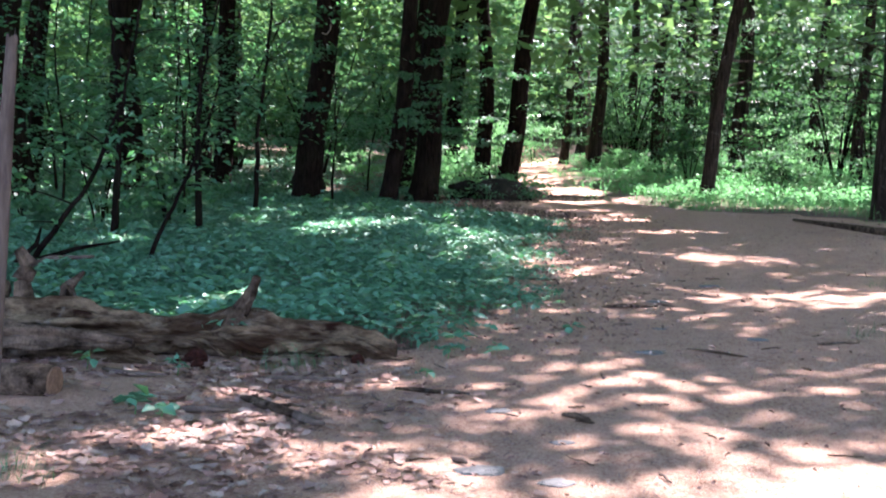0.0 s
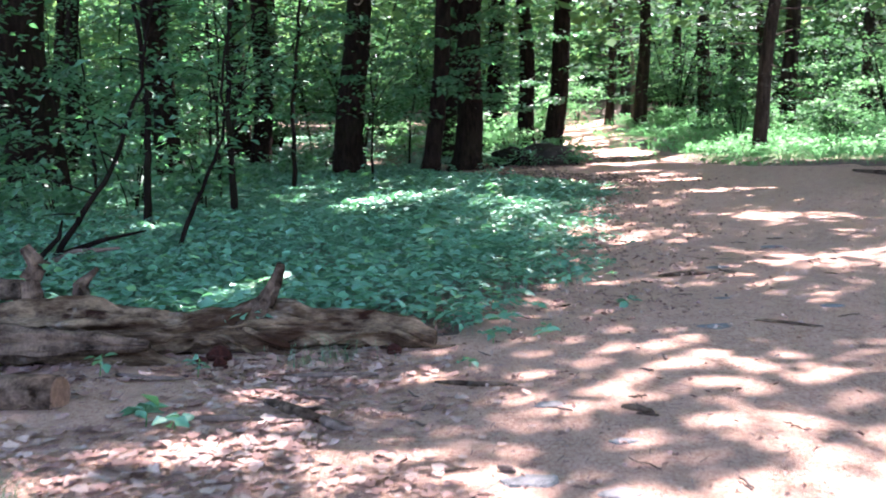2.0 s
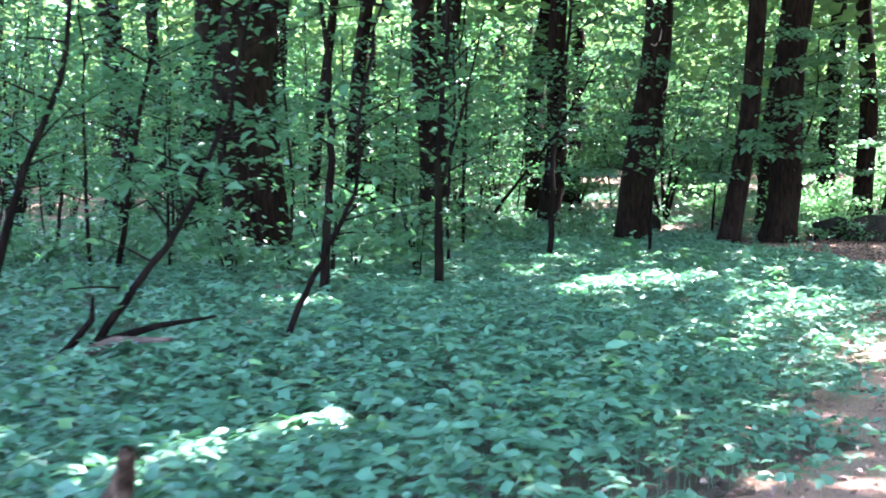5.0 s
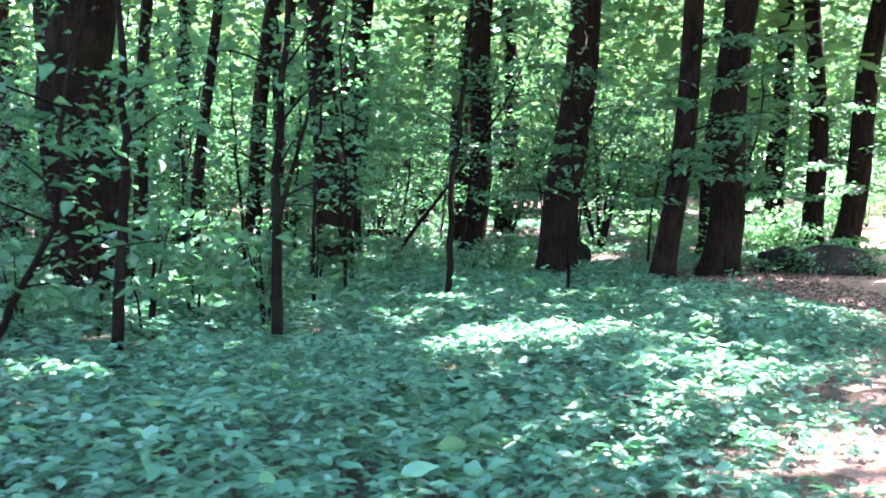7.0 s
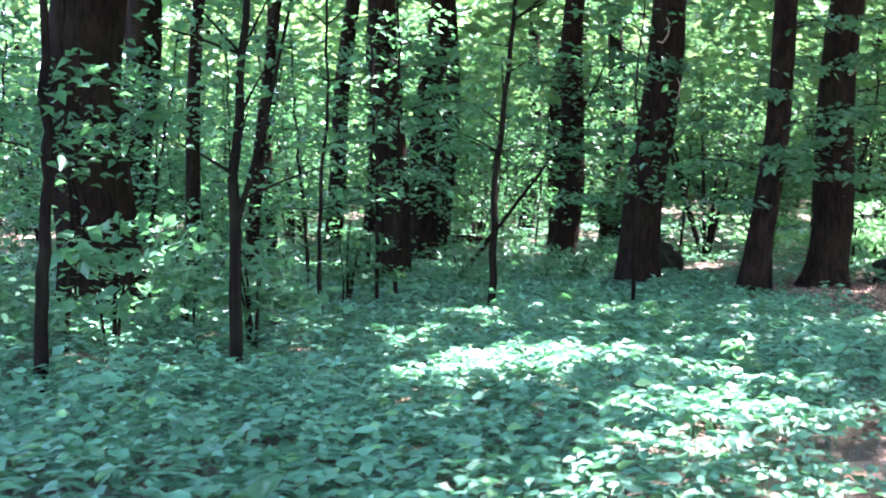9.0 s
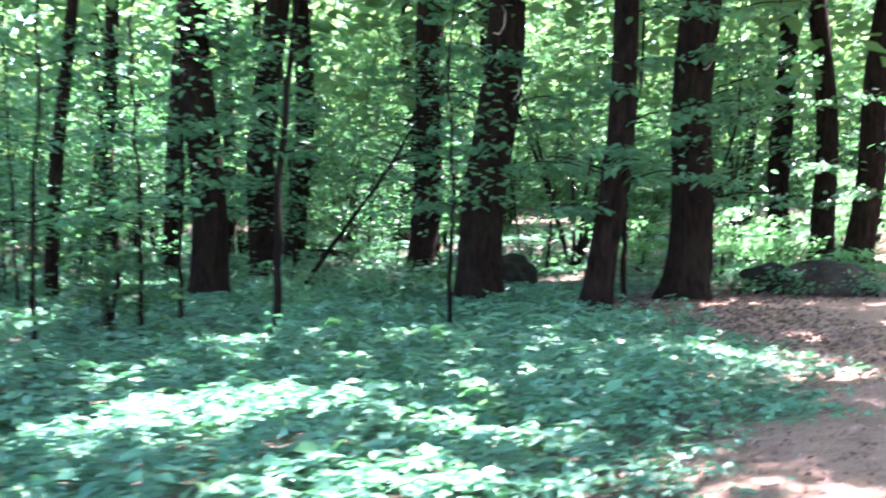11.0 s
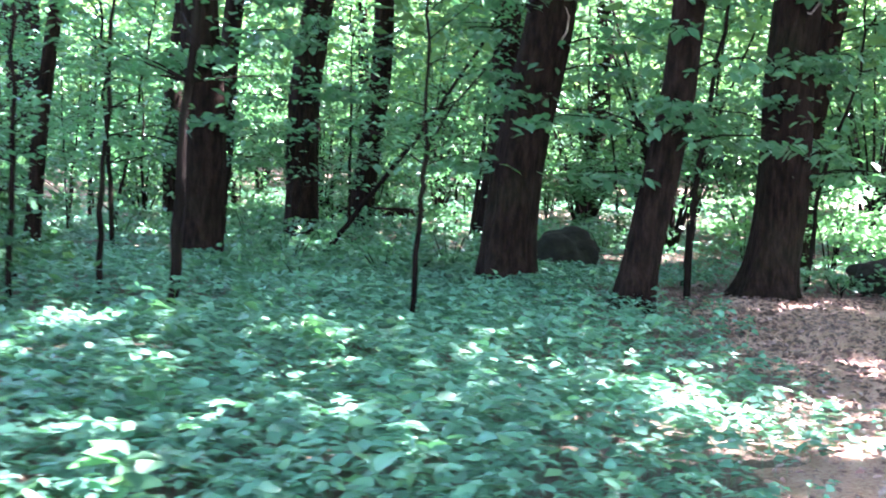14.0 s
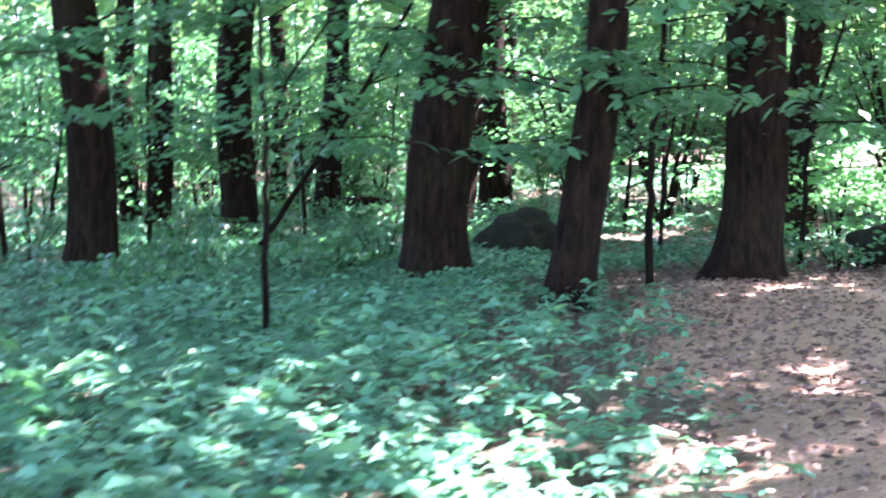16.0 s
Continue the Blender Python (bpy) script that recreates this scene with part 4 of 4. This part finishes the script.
def log_thing():
    thing = new("fallen_log")
    base = Vector((-2.2, 8.55, 0))
    thing.location = base
    body = limb([(-6.4, 8.5, 0.16), (-5.2, 8.5, 0.18), (-4.2, 8.5, 0.19), (-3.5, 8.5, 0.19), (-3.05, 8.52, 0.21), (-2.6, 8.52, 0.20), (-2.1, 8.55, 0.16),
                 (-1.7, 8.6, 0.16), (-1.4, 8.64, 0.17), (-1.1, 8.62, 0.15), (-0.75, 8.6, 0.12), (-0.5, 8.57, 0.09), (-0.33, 8.54, 0.05)],
                [0.19, 0.19, 0.19, 0.18, 0.185, 0.17, 0.14, 0.135, 0.14, 0.125, 0.115, 0.10, 0.055], base, 16)
    part("log_body", mesh_from("log_body", *rugged_tube(*body, 90, 3), M_LOG, True), thing)
    # a thick broken limb lying along the front, with a pale torn end
    front = limb([(-4.6, 8.2, 0.16), (-3.6, 8.12, 0.18), (-3.0, 8.06, 0.22), (-2.65, 8.01, 0.215), (-2.35, 7.96, 0.205), (-2.08, 7.9, 0.2)], [0.12, 0.125, 0.112, 0.088, 0.062, 0.028], base)
    part("broken_limb", mesh_from("broken_limb", *rugged_tube(*front, 60, 8), M_DEADWOOD, True), thing, "broken limb with a pale torn end")
    foot = limb([(-2.95, 8.25, 0.14), (-2.6, 8.2, 0.11), (-2.25, 8.16, 0.07), (-1.98, 8.12, 0.02)], [0.13, 0.12, 0.085, 0.03], base)
    part("root", mesh_from("root", *rugged_tube(*foot, 60, 5), M_LOG, True), thing)
    # upright broken branches, wide where they leave the trunk
    for k, (pts, rad, label) in enumerate([
            ([(-1.62, 8.64, 0.17), (-1.52, 8.62, 0.27), (-1.44, 8.6, 0.38), (-1.38, 8.56, 0.48), (-1.33, 8.5, 0.6)], [0.14, 0.085, 0.055, 0.045, 0.032], "broken upright branch stub"),
            ([(-3.02, 8.55, 0.25), (-3.06, 8.6, 0.42), (-3.08, 8.62, 0.56), (-3.02, 8.62, 0.66), (-3.1, 8.62, 0.78)], [0.11, 0.075, 0.062, 0.055, 0.035], "short grey broken branch stub"),
            ([(-2.86, 8.7, 0.2), (-2.8, 8.8, 0.36), (-2.84, 8.88, 0.46), (-2.72, 8.95, 0.58)], [0.075, 0.06, 0.05, 0.018], "")]):
        part("branch_stub", mesh_from("branch_stub", *rugged_tube(*limb(pts, rad, base, 6), 24, 11 + k), M_DEADWOOD, True), thing, label)
    # loose slabs of bark along the front
    r = random.Random(4)
    for k in range(9):
        x = -1.95 + 0.17 * k
        w, h = r.uniform(0.22, 0.42), r.uniform(0.014, 0.028)
        y, z = 8.42 + 0.01 * k, r.uniform(0.05, 0.2) - 0.009 * k
        pl = [Vector((x + w * u, y + 0.03 * math.sin(5 * u + k), max(0.02, z + 0.05 * math.sin(3 * u + k) - 0.04 * u))) - base for u in [q / 9 for q in range(10)]]
        part("bark_slab", mesh_from("bark_slab", *rugged_tube(pl, [0.006] + [h * (1 - 0.05 * q) for q in range(8)] + [0.005], 14, k), M_LOG, True), thing)
    return tagged(thing, "rotting grey-brown fallen log with cracked bark", "log")


log_thing()
# lumps of red rotten wood crumbled from the log
for _k, (_x, _y, _s) in enumerate([(-1.74, 8.27, 0.085), (-1.68, 8.05, 0.05), (-1.83, 8.15, 0.05), (-0.6, 8.38, 0.05)]):
    _b = Vector((_x, _y, 0))
    _o = new("wood_lump", mesh_from("wood_lump", *rugged_tube([Vector((0.09 * u * _s / 0.05 - _s * 0.9, 0, _s * 0.5)) for u in (0, 0.3, 0.6, 0.9, 1.1)], [_s * q for q in (0.25, 0.8, 0.9, 0.7, 0.2)], 44, 30 + _k), M_ROT, True))
    _o.location = _b + Vector((0, 0, gz(_x, _y)))
    tagged(_o, "crumbling lump of reddish rotten wood", "wood", "lumps of rotten wood")


def dead_log(points, radii, label, name="log", cut=False, mat=None):
    thing = new(name)
    o = Vector(points[0])
    thing.location = (o.x, o.y, o.z + gz(o.x, o.y))
    fine, fr = [], []
    for i in range(len(points) - 1):
        for k in range(5):
            u = k / 5
            fine.append(Vector(points[i]).lerp(Vector(points[i + 1]), u) - o)
            fr.append(radii[i] * (1 - u) + radii[i + 1] * u)
    fine.append(Vector(points[-1]) - o), fr.append(radii[-1])
    part("log_body", mesh_from("log_body", *tube(fine, fr, 16, 0.22, len(label)), mat or M_DEADWOOD, True), thing)
    if cut:
        d = (fine[-1] - fine[-2]).normalized()
        part("cut_end", mesh_from("cut_end", *tube([fine[-1] - d * 0.01, fine[-1] + d * 0.012], [fr[-1] * 0.93, fr[-1] * 0.9], 16), M_CUTWOOD), thing, "pale brown sawn end")
    return tagged(thing, label, "log")


dead_log([(-4.2, 7.3, 0.1), (-3.2, 7.15, 0.1), (-2.32, 7.0, 0.1)], [0.13, 0.12, 0.105], "short sawn log lying on leaf litter", "short_log", True)
dead_log([(-6.0, 10.2, 0.3), (-4.6, 10.1, 0.28), (-3.7, 10.0, 0.25)], [0.12, 0.11, 0.08], "dark rotting log among the leaves", "short_log")
dead_log([(8.05, 27.0, 0.03), (8.15, 25.0, 0.06), (8.3, 22.5, 0.08), (8.9, 20.5, 0.08)], [0.03, 0.055, 0.07, 0.08], "thin fallen trunk lying beside the path", "fallen_tree")
dead_log([(-4.75, 12.6, 0.1), (-4.4, 12.75, 0.3), (-4.0, 12.9, 0.42), (-3.55, 13.0, 0.5)], [0.04, 0.035, 0.025, 0.01], "bent dead branch leaning on the undergrowth", "dead_branch", mat=M_TWIG)
dead_log([(-4.9, 12.45, 0.08), (-4.5, 12.55, 0.22), (-4.2, 12.62, 0.34), (-3.75, 12.7, 0.36)], [0.05, 0.042, 0.035, 0.015], "bent dead branch leaning on the undergrowth", "dead_branch", mat=M_GREYWOOD)
dead_log([(-4.85, 12.7, 0.06), (-4.55, 12.6, 0.3), (-4.3, 12.5, 0.5), (-4.22, 12.4, 0.68)], [0.035, 0.03, 0.024, 0.01], "broken dead branch standing in the undergrowth", "dead_branch", mat=M_TWIG)
dead_log([(-17.0, 43.5, 0.15), (-14, 44.2, 0.35), (-11.2, 44.8, 0.5)], [0.2, 0.18, 0.12], "mossy fallen trunk far back in the wood", "fallen_tree", mat=M_BARK)

snag = new("snag")
snag.location = (-1.9, 4.75, gz(-1.9, 4.75))
part("trunk", trunk_mesh(0, 0, 0.115, 0.1, 0.0, 1.96, 9, M_GREYWOOD, 0.2, True), snag)
tagged(snag, "thin leaning grey dead trunk, broken off", "dead tree")
post = new("snag")
post.location = (7.35, 60.0, gz(7.35, 60.0))
part("trunk", trunk_mesh(0, 0, 0.3, 0.0, 0.0, 4.6, 12, M_GREYWOOD, 0.3, True), post)
tagged(post, "pale standing dead trunk beside the path", "dead tree")

# ---------------------------------------------------------------- rocks
def rock(x, y, sx, sy, sz, seed, mat, label, sink=0.2, name="boulder"):
    bm = bmesh.new()
    bmesh.ops.create_icosphere(bm, subdivisions=4, radius=1.0)
    for v in bm.verts:
        n = 0.32 * noise.noise(v.co * 1.2 + Vector((seed * 3.1, 0, 0))) + 0.14 * noise.noise(v.co * 2.7 + Vector((0, seed, 0))) + 0.08 * noise.noise(v.co * 6)
        v.co *= 1 + n
        v.co = Vector((v.co.x * sx, v.co.y * sy, v.co.z * sz))
    me = bpy.data.meshes.new(name)
    bm.to_mesh(me)
    bm.free()
    me.materials.append(mat)
    me.polygons.foreach_set("use_smooth", [True] * len(me.polygons))
    ob = new(name, me)
    ob.location = (x, y, gz(x, y) + sz * (1 - 2 * sink))
    return tagged(ob, label, "rock")


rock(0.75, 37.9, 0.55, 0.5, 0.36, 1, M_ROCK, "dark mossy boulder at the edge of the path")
rock(1.95, 37.3, 0.85, 0.6, 0.42, 2, M_PALEROCK, "broad grey boulder at the edge of the path")
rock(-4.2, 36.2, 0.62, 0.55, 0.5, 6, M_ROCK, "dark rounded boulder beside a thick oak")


# ---------------------------------------------------------------- litter, sticks and stones
def flat_litter(name, x, y, size, material, label, g, lift=0.012, curl=0.25):
    n = len(x)
    c = np.stack([x, y, rise(x, y) + lift + g.uniform(0, 0.03, n)], 1)
    v, q = leaf_cloud(c, size, g.uniform(0, 6.28, n), g.normal(0.1, 0.3, n), 0.6, curl, 0.1)
    v = v + g.normal(0, 1, v.shape) * np.repeat(np.asarray(size), 9)[:, None] * np.array([0.09, 0.09, 0.05])
    v[:, 2] = np.maximum(v[:, 2], rise(v[:, 0], v[:, 1]) + 0.012)
    return tagged(new(name, array_mesh(name, v, q, material)), label, "litter", kind="stuff")


def oak_leaves(name, x, y, size, label, g):
    """Curled, lobed dead leaves: a midrib of seven points with a lobed edge on either side."""
    n = len(x)
    along = np.array([0.0, 0.2, 0.34, 0.47, 0.6, 0.8, 1.0])
    half = np.array([0.02, 0.10, 0.36, 0.16, 0.40, 0.24, 0.02])
    a, s = g.uniform(0, 6.28, n), np.asarray(size)
    curl, bend, tip = g.uniform(-0.2, 0.9, n), g.normal(0, 0.3, n), g.normal(0, 0.18, n)
    rows = []
    for sg in (0, -1, 1):
        for u, w in zip(along, half):
            lx = (u - 0.5) * s
            ly = sg * w * s * g.uniform(0.7, 1.25, n)
            lz = curl * ly * ly / s + bend * lx * lx / s + tip * ly + g.normal(0, 0.02, n) * s
            rows.append(np.stack([lx * np.cos(a) - ly * np.sin(a), lx * np.sin(a) + ly * np.cos(a), lz], 1))
    v = np.stack(rows, 1)
    v[:, :, 2] += 0.002 + g.uniform(0, 0.014, (n, 1)) - v[:, :, 2].min(1, keepdims=True)
    v[:, :, 0] += x[:, None]
    v[:, :, 1] += y[:, None]
    v = v.reshape(-1, 3)
    v[:, 2] += rise(v[:, 0], v[:, 1]) + 0.012
    k = np.arange(n)[:, None] * 21
    q = np.concatenate([k + np.array(c) for j in range(6) for c in ((j, j + 1, 8 + j, 7 + j), (j + 1, j, 14 + j, 15 + j))], 1).reshape(-1, 4)
    return tagged(new(name, array_mesh(name, v, q, M_DRY)), label, "litter", kind="stuff")


def litter():
    g = np.random.default_rng(61)
    n = 23000
    x, y = g.uniform(-6.5, 1.6, n), g.uniform(3.0, 8.6, n)
    ok = g.random(n) < smooth(0.7, -1.1, x) * (0.35 + 0.65 * smooth(4.0, 7.0, y))
    patchy = np.sin(2.1 * x + 1.3 * y) * np.sin(1.7 * y - x) + 0.6 * np.sin(4.7 * x) * np.sin(5.3 * y)
    ok &= g.random(n) < smooth(-0.9, 0.7, patchy) * 0.9 + 0.1
    oak_leaves("dry_leaves", x[ok], y[ok], g.uniform(0.035, 0.105, ok.sum()), "curled brown and grey dead oak leaves", g)
    n = 3200
    y = g.uniform(8.6, 37, n)
    x = left_edge(y) + g.normal(0.35, 0.7, n)
    flat_litter("edge_litter", x, y, g.uniform(0.03, 0.07, n), M_DRY, "dead leaves scattered along the path's edge", g)
    n = 22000
    x, y = g.uniform(-1, 11, n), 3 + 33 * g.random(n) ** 1.8
    ok = (x > left_edge(y)) & (x < right_edge(y) + 0.6) & (g.random(n) < 0.3 + 0.7 * smooth(5.5, 9, x))
    flat_litter("path_litter", x[ok], y[ok], g.uniform(0.012, 0.045, ok.sum()), M_DRY, "scattered small dead leaves on the path", g)
    n = 16000
    x, y = g.uniform(-4, 5.5, n), 24.5 + 15.5 * g.random(n)
    ok = (x > left_edge(y) - 2.5) & (g.random(n) < smooth(3.6, 0.6, x - left_edge(y)) * smooth(24.5, 29.0, y))
    x, y, n = x[ok], y[ok], ok.sum()
    flat_litter("tree_foot_litter", x, y, g.uniform(0.035, 0.095, n), M_DARKLEAF, "dead leaves about the feet of the trees", g)
    # fallen needles and bits of twig
    n = 60000
    y = 2.5 + 32 * g.random(n) ** 1.3
    x = left_edge(y) - 0.4 + g.random(n) * (right_edge(y) - left_edge(y))
    a, ln, w = g.uniform(0, 6.28, n), g.uniform(0.012, 0.045, n), g.uniform(0.0012, 0.004, n)
    z = rise(x, y) + 0.016
    d, e = np.stack([np.cos(a), np.sin(a)], 1), np.stack([-np.sin(a), np.cos(a)], 1)
    p = np.stack([x, y], 1)
    cs = [p - d * ln[:, None] - e * w[:, None], p + d * ln[:, None] - e * w[:, None], p + d * ln[:, None] + e * w[:, None], p - d * ln[:, None] + e * w[:, None]]
    v = np.stack([np.concatenate([c, (z + (0.004 if k in (1, 2) else 0))[:, None]], 1) for k, c in enumerate(cs)], 1).reshape(-1, 3)
    tagged(new("fallen_needles", array_mesh("fallen_needles", v, np.arange(len(v)).reshape(-1, 4), M_NEEDLES)), "fallen pine needles and crumbled twigs on the path", "litter", kind="stuff")


litter()


def stick(x, y, length, turn, radius, mat, label, seed):
    r = random.Random(seed)
    pts = []
    for k in range(7):
        u = k / 6 - 0.5
        px, py = length * u, 0.05 * length * math.sin(4 * u + seed) + r.uniform(-0.008, 0.008)
        pts.append(Vector((px, py, radius * 0.8 + 0.012 + r.uniform(0, 0.01))))
    pieces = [tube(pts, [radius * f for f in (0.5, 0.85, 1.0, 0.95, 0.85, 0.7, 0.35)], 8, 0.35, seed)]
    if length > 0.5:
        pieces.append(tube([pts[3], pts[3] + Vector((0.1 * length, 0.08 * length, 0.02)), pts[3] + Vector((0.2 * length, 0.13 * length, 0.01))], [radius * 0.6, radius * 0.4, radius * 0.2], 6))
    ob = new("stick", mesh_from("stick", *joined(pieces), mat, True))
    ob.location, ob.rotation_euler = (x, y, gz(x, y)), (0, 0, turn)
    return tagged(ob, label, "stick", "sticks on the ground")


STICKS_A = [(-0.95, 6.75, 0.75, -0.75, 0.028, 0), (-0.75, 6.5, 0.35, -0.9, 0.03, 1), (-1.35, 6.6, 0.32, -0.1, 0.022, 1), (-0.05, 7.35, 0.5, -0.45, 0.016, 0), (0.77, 6.55, 0.2, -0.8, 0.018, 0), (1.85, 11.5, 0.55, 0.15, 0.02, 0), (2.1, 8.9, 0.5, -0.6, 0.012, 0), (2.6, 6.3, 0.3, 0.1, 0.013, 0)]
STICKS_B = [(-2.0, 7.6, 0.5, -0.4, 0.018, 1), (-0.9, 7.7, 0.6, -0.2, 0.02, 1), (0.1, 5.7, 0.12, -0.9, 0.016, 1), (-1.0, 7.2, 0.4, -0.5, 0.016, 1), (3.2, 9.4, 0.4, 0.4, 0.01, 0), (-0.3, 6.9, 0.12, 1.1, 0.014, 1), (1.2, 14.0, 0.4, -0.3, 0.012, 0)]
for _k, (_x, _y, _l, _t, _w, _m) in enumerate(STICKS_A + STICKS_B):
    stick(_x, _y, _l, _t, _w, (M_DEADWOOD, M_GREYWOOD)[_m], ("dark broken stick lying on the ground", "pale weathered stick lying on leaf litter")[_m], 60 + _k)

_r = random.Random(44)
for _k in range(64):
    _y = _r.uniform(5.0, 15.0)
    _x = _r.uniform(max(float(left_edge(_y)) + 0.3, -1.2 + 0.1 * _y), 4.6)
    stick(_x, _y, _r.uniform(0.06, 0.24), _r.uniform(0, 3.1), _r.uniform(0.004, 0.009), (M_DEADWOOD, M_GREYWOOD)[_k % 2], ("dark broken stick lying on the ground", "pale weathered twig lying on the path")[_k % 2], 400 + _k)

for _k, (_x, _y, _s) in enumerate([(1.6, 8.95, 0.11), (0.35, 6.85, 0.08), (0.65, 6.1, 0.07), (0.2, 5.55, 0.12), (0.55, 5.35, 0.09), (2.6, 9.6, 0.09), (2.2, 12.0, 0.1), (3.1, 13.6, 0.12), (1.9, 10.2, 0.07)]):
    rock(_x, _y, _s, _s * 0.7, _s * 0.16, 20 + _k, M_STONE, "small flat bluish stone trodden into the path", 0.15, "stone")


def seedling(x, y, h, n, seed, size=0.09, mat=None):
    g = np.random.default_rng(seed)
    ob = new("seedling")
    ob.location = (x, y, gz(x, y))
    part("stem", mesh_from("stem", *tube([(0, 0, -0.02), (0.01, 0, h * 0.5), (0.02, 0.01, h)], [0.004, 0.003, 0.002], 5), M_GRASS), ob)
    c = np.stack([g.normal(0, 0.03, n), g.normal(0, 0.03, n), h * g.uniform(0.5, 1.05, n)], 1)
    v, q = leaf_cloud(c, g.uniform(0.7, 1.2, n) * size, np.arange(n) * 2.4 + seed, g.normal(0.05, 0.25, n), 0.6)
    m = array_mesh("leaf", v, q, mat or M_COVER)
    part("foliage", m, ob)
    return tagged(ob, "small green seedling growing from the leaf litter", "plant", "seedlings")


for _k, (_x, _y, _h, _n, _s) in enumerate([(-1.72, 6.55, 0.12, 12, 0.12), (-1.55, 6.45, 0.08, 8, 0.1), (-2.35, 7.75, 0.14, 6, 0.09), (-1.75, 7.75, 0.12, 8, 0.08), (0.05, 8.6, 0.1, 8, 0.1),
                                           (-3.0, 4.3, 0.1, 8, 0.12), (-0.1, 7.9, 0.06, 6, 0.07), (1.1, 9.9, 0.08, 8, 0.1), (4.9, 12.3, 0.12, 10, 0.1), (5.2, 12.8, 0.12, 10, 0.1)]):
    seedling(_x, _y, _h, _n, 80 + _k, _s)
# taller bright plants standing out of the carpet
for _k, (_x, _y, _h, _n, _s) in enumerate([(-0.6, 14.6, 0.5, 14, 0.2), (-2.3, 24.2, 0.45, 16, 0.22), (-1.6, 24.9, 0.42, 14, 0.2), (0.2, 21.0, 0.42, 14, 0.2), (-3.0, 25.8, 0.45, 14, 0.2), (-0.9, 22.4, 0.4, 12, 0.18)]):
    seedling(_x, _y, _h, _n, 180 + _k, _s * 0.85, M_SAPLING)


_r = random.Random(63)
for _k in range(34):
    _y = _r.uniform(25.8, 31.2)
    _x = _r.uniform(-3.2, min(1.2, float(left_edge(_y)) + 0.3))
    seedling(_x, _y, _r.uniform(0.22, 0.42), _r.randrange(6, 11), 600 + _k, _r.uniform(0.09, 0.15))
for _k, (_x, _y, _h, _n) in enumerate([(-3.55, 25.6, 0.5, 22), (-2.67, 26.4, 0.62, 8), (-3.7, 25.4, 0.42, 18), (-1.2, 24.6, 0.36, 12), (-3.1, 24.6, 0.4, 14)]):
    seedling(_x, _y, _h, _n, 660 + _k, 0.13)


def tuft(x, y, n, seed):
    g = np.random.default_rng(seed)
    ob = grass_patch("grass_tuft", n, lambda m, gg: np.stack([x + gg.normal(0, 0.1, m), y + gg.normal(0, 0.06, m)], 1), "thin green grass tuft growing from the litter", g, 0.05, 0.2, M_SAPLING)
    ob["kind"] = ""
    return ob


for _k, (_x, _y) in enumerate([(-1.0, 8.15), (-1.15, 8.0), (-0.9, 8.25), (-1.9, 5.2), (-1.98, 5.35), (5.0, 13.6), (5.2, 13.3), (3.6, 9.8)]):
    tuft(_x, _y, 38, 90 + _k)

for _k, (_x, _y, _w, _h) in enumerate([(1.35, 36.75, 0.9, 0.45), (2.75, 36.9, 0.8, 0.4), (0.2, 37.0, 0.7, 0.4), (2.2, 38.1, 1.2, 0.75), (0.9, 38.6, 1.0, 0.7), (-5.2, 35.9, 0.7, 0.4)]):
    bush(_x, _y, _w, _h, 240, 2600 + _k, 0.06, M_SAPLING, "low_shrub", "low leafy shrub growing against a boulder", 0.10)

bush(-6.1, 25.6, 1.1, 1.5, 520, 2750, 0.55, M_UNDER, "low_shrub", "dark glossy shrub in the undergrowth", 0.13)
for _k, (_x, _y, _w, _h) in enumerate([(-5.9, 20.3, 1.5, 1.6), (-5.0, 21.5, 1.2, 1.4), (-6.8, 19.2, 1.3, 1.2), (-6.4, 22.3, 1.4, 1.3)]):
    bush(_x, _y, _w, _h, 420, 2700 + _k, 0.5, M_SAPLING, "low_shrub", "pale green broad-leaved shrub in the undergrowth", 0.15)
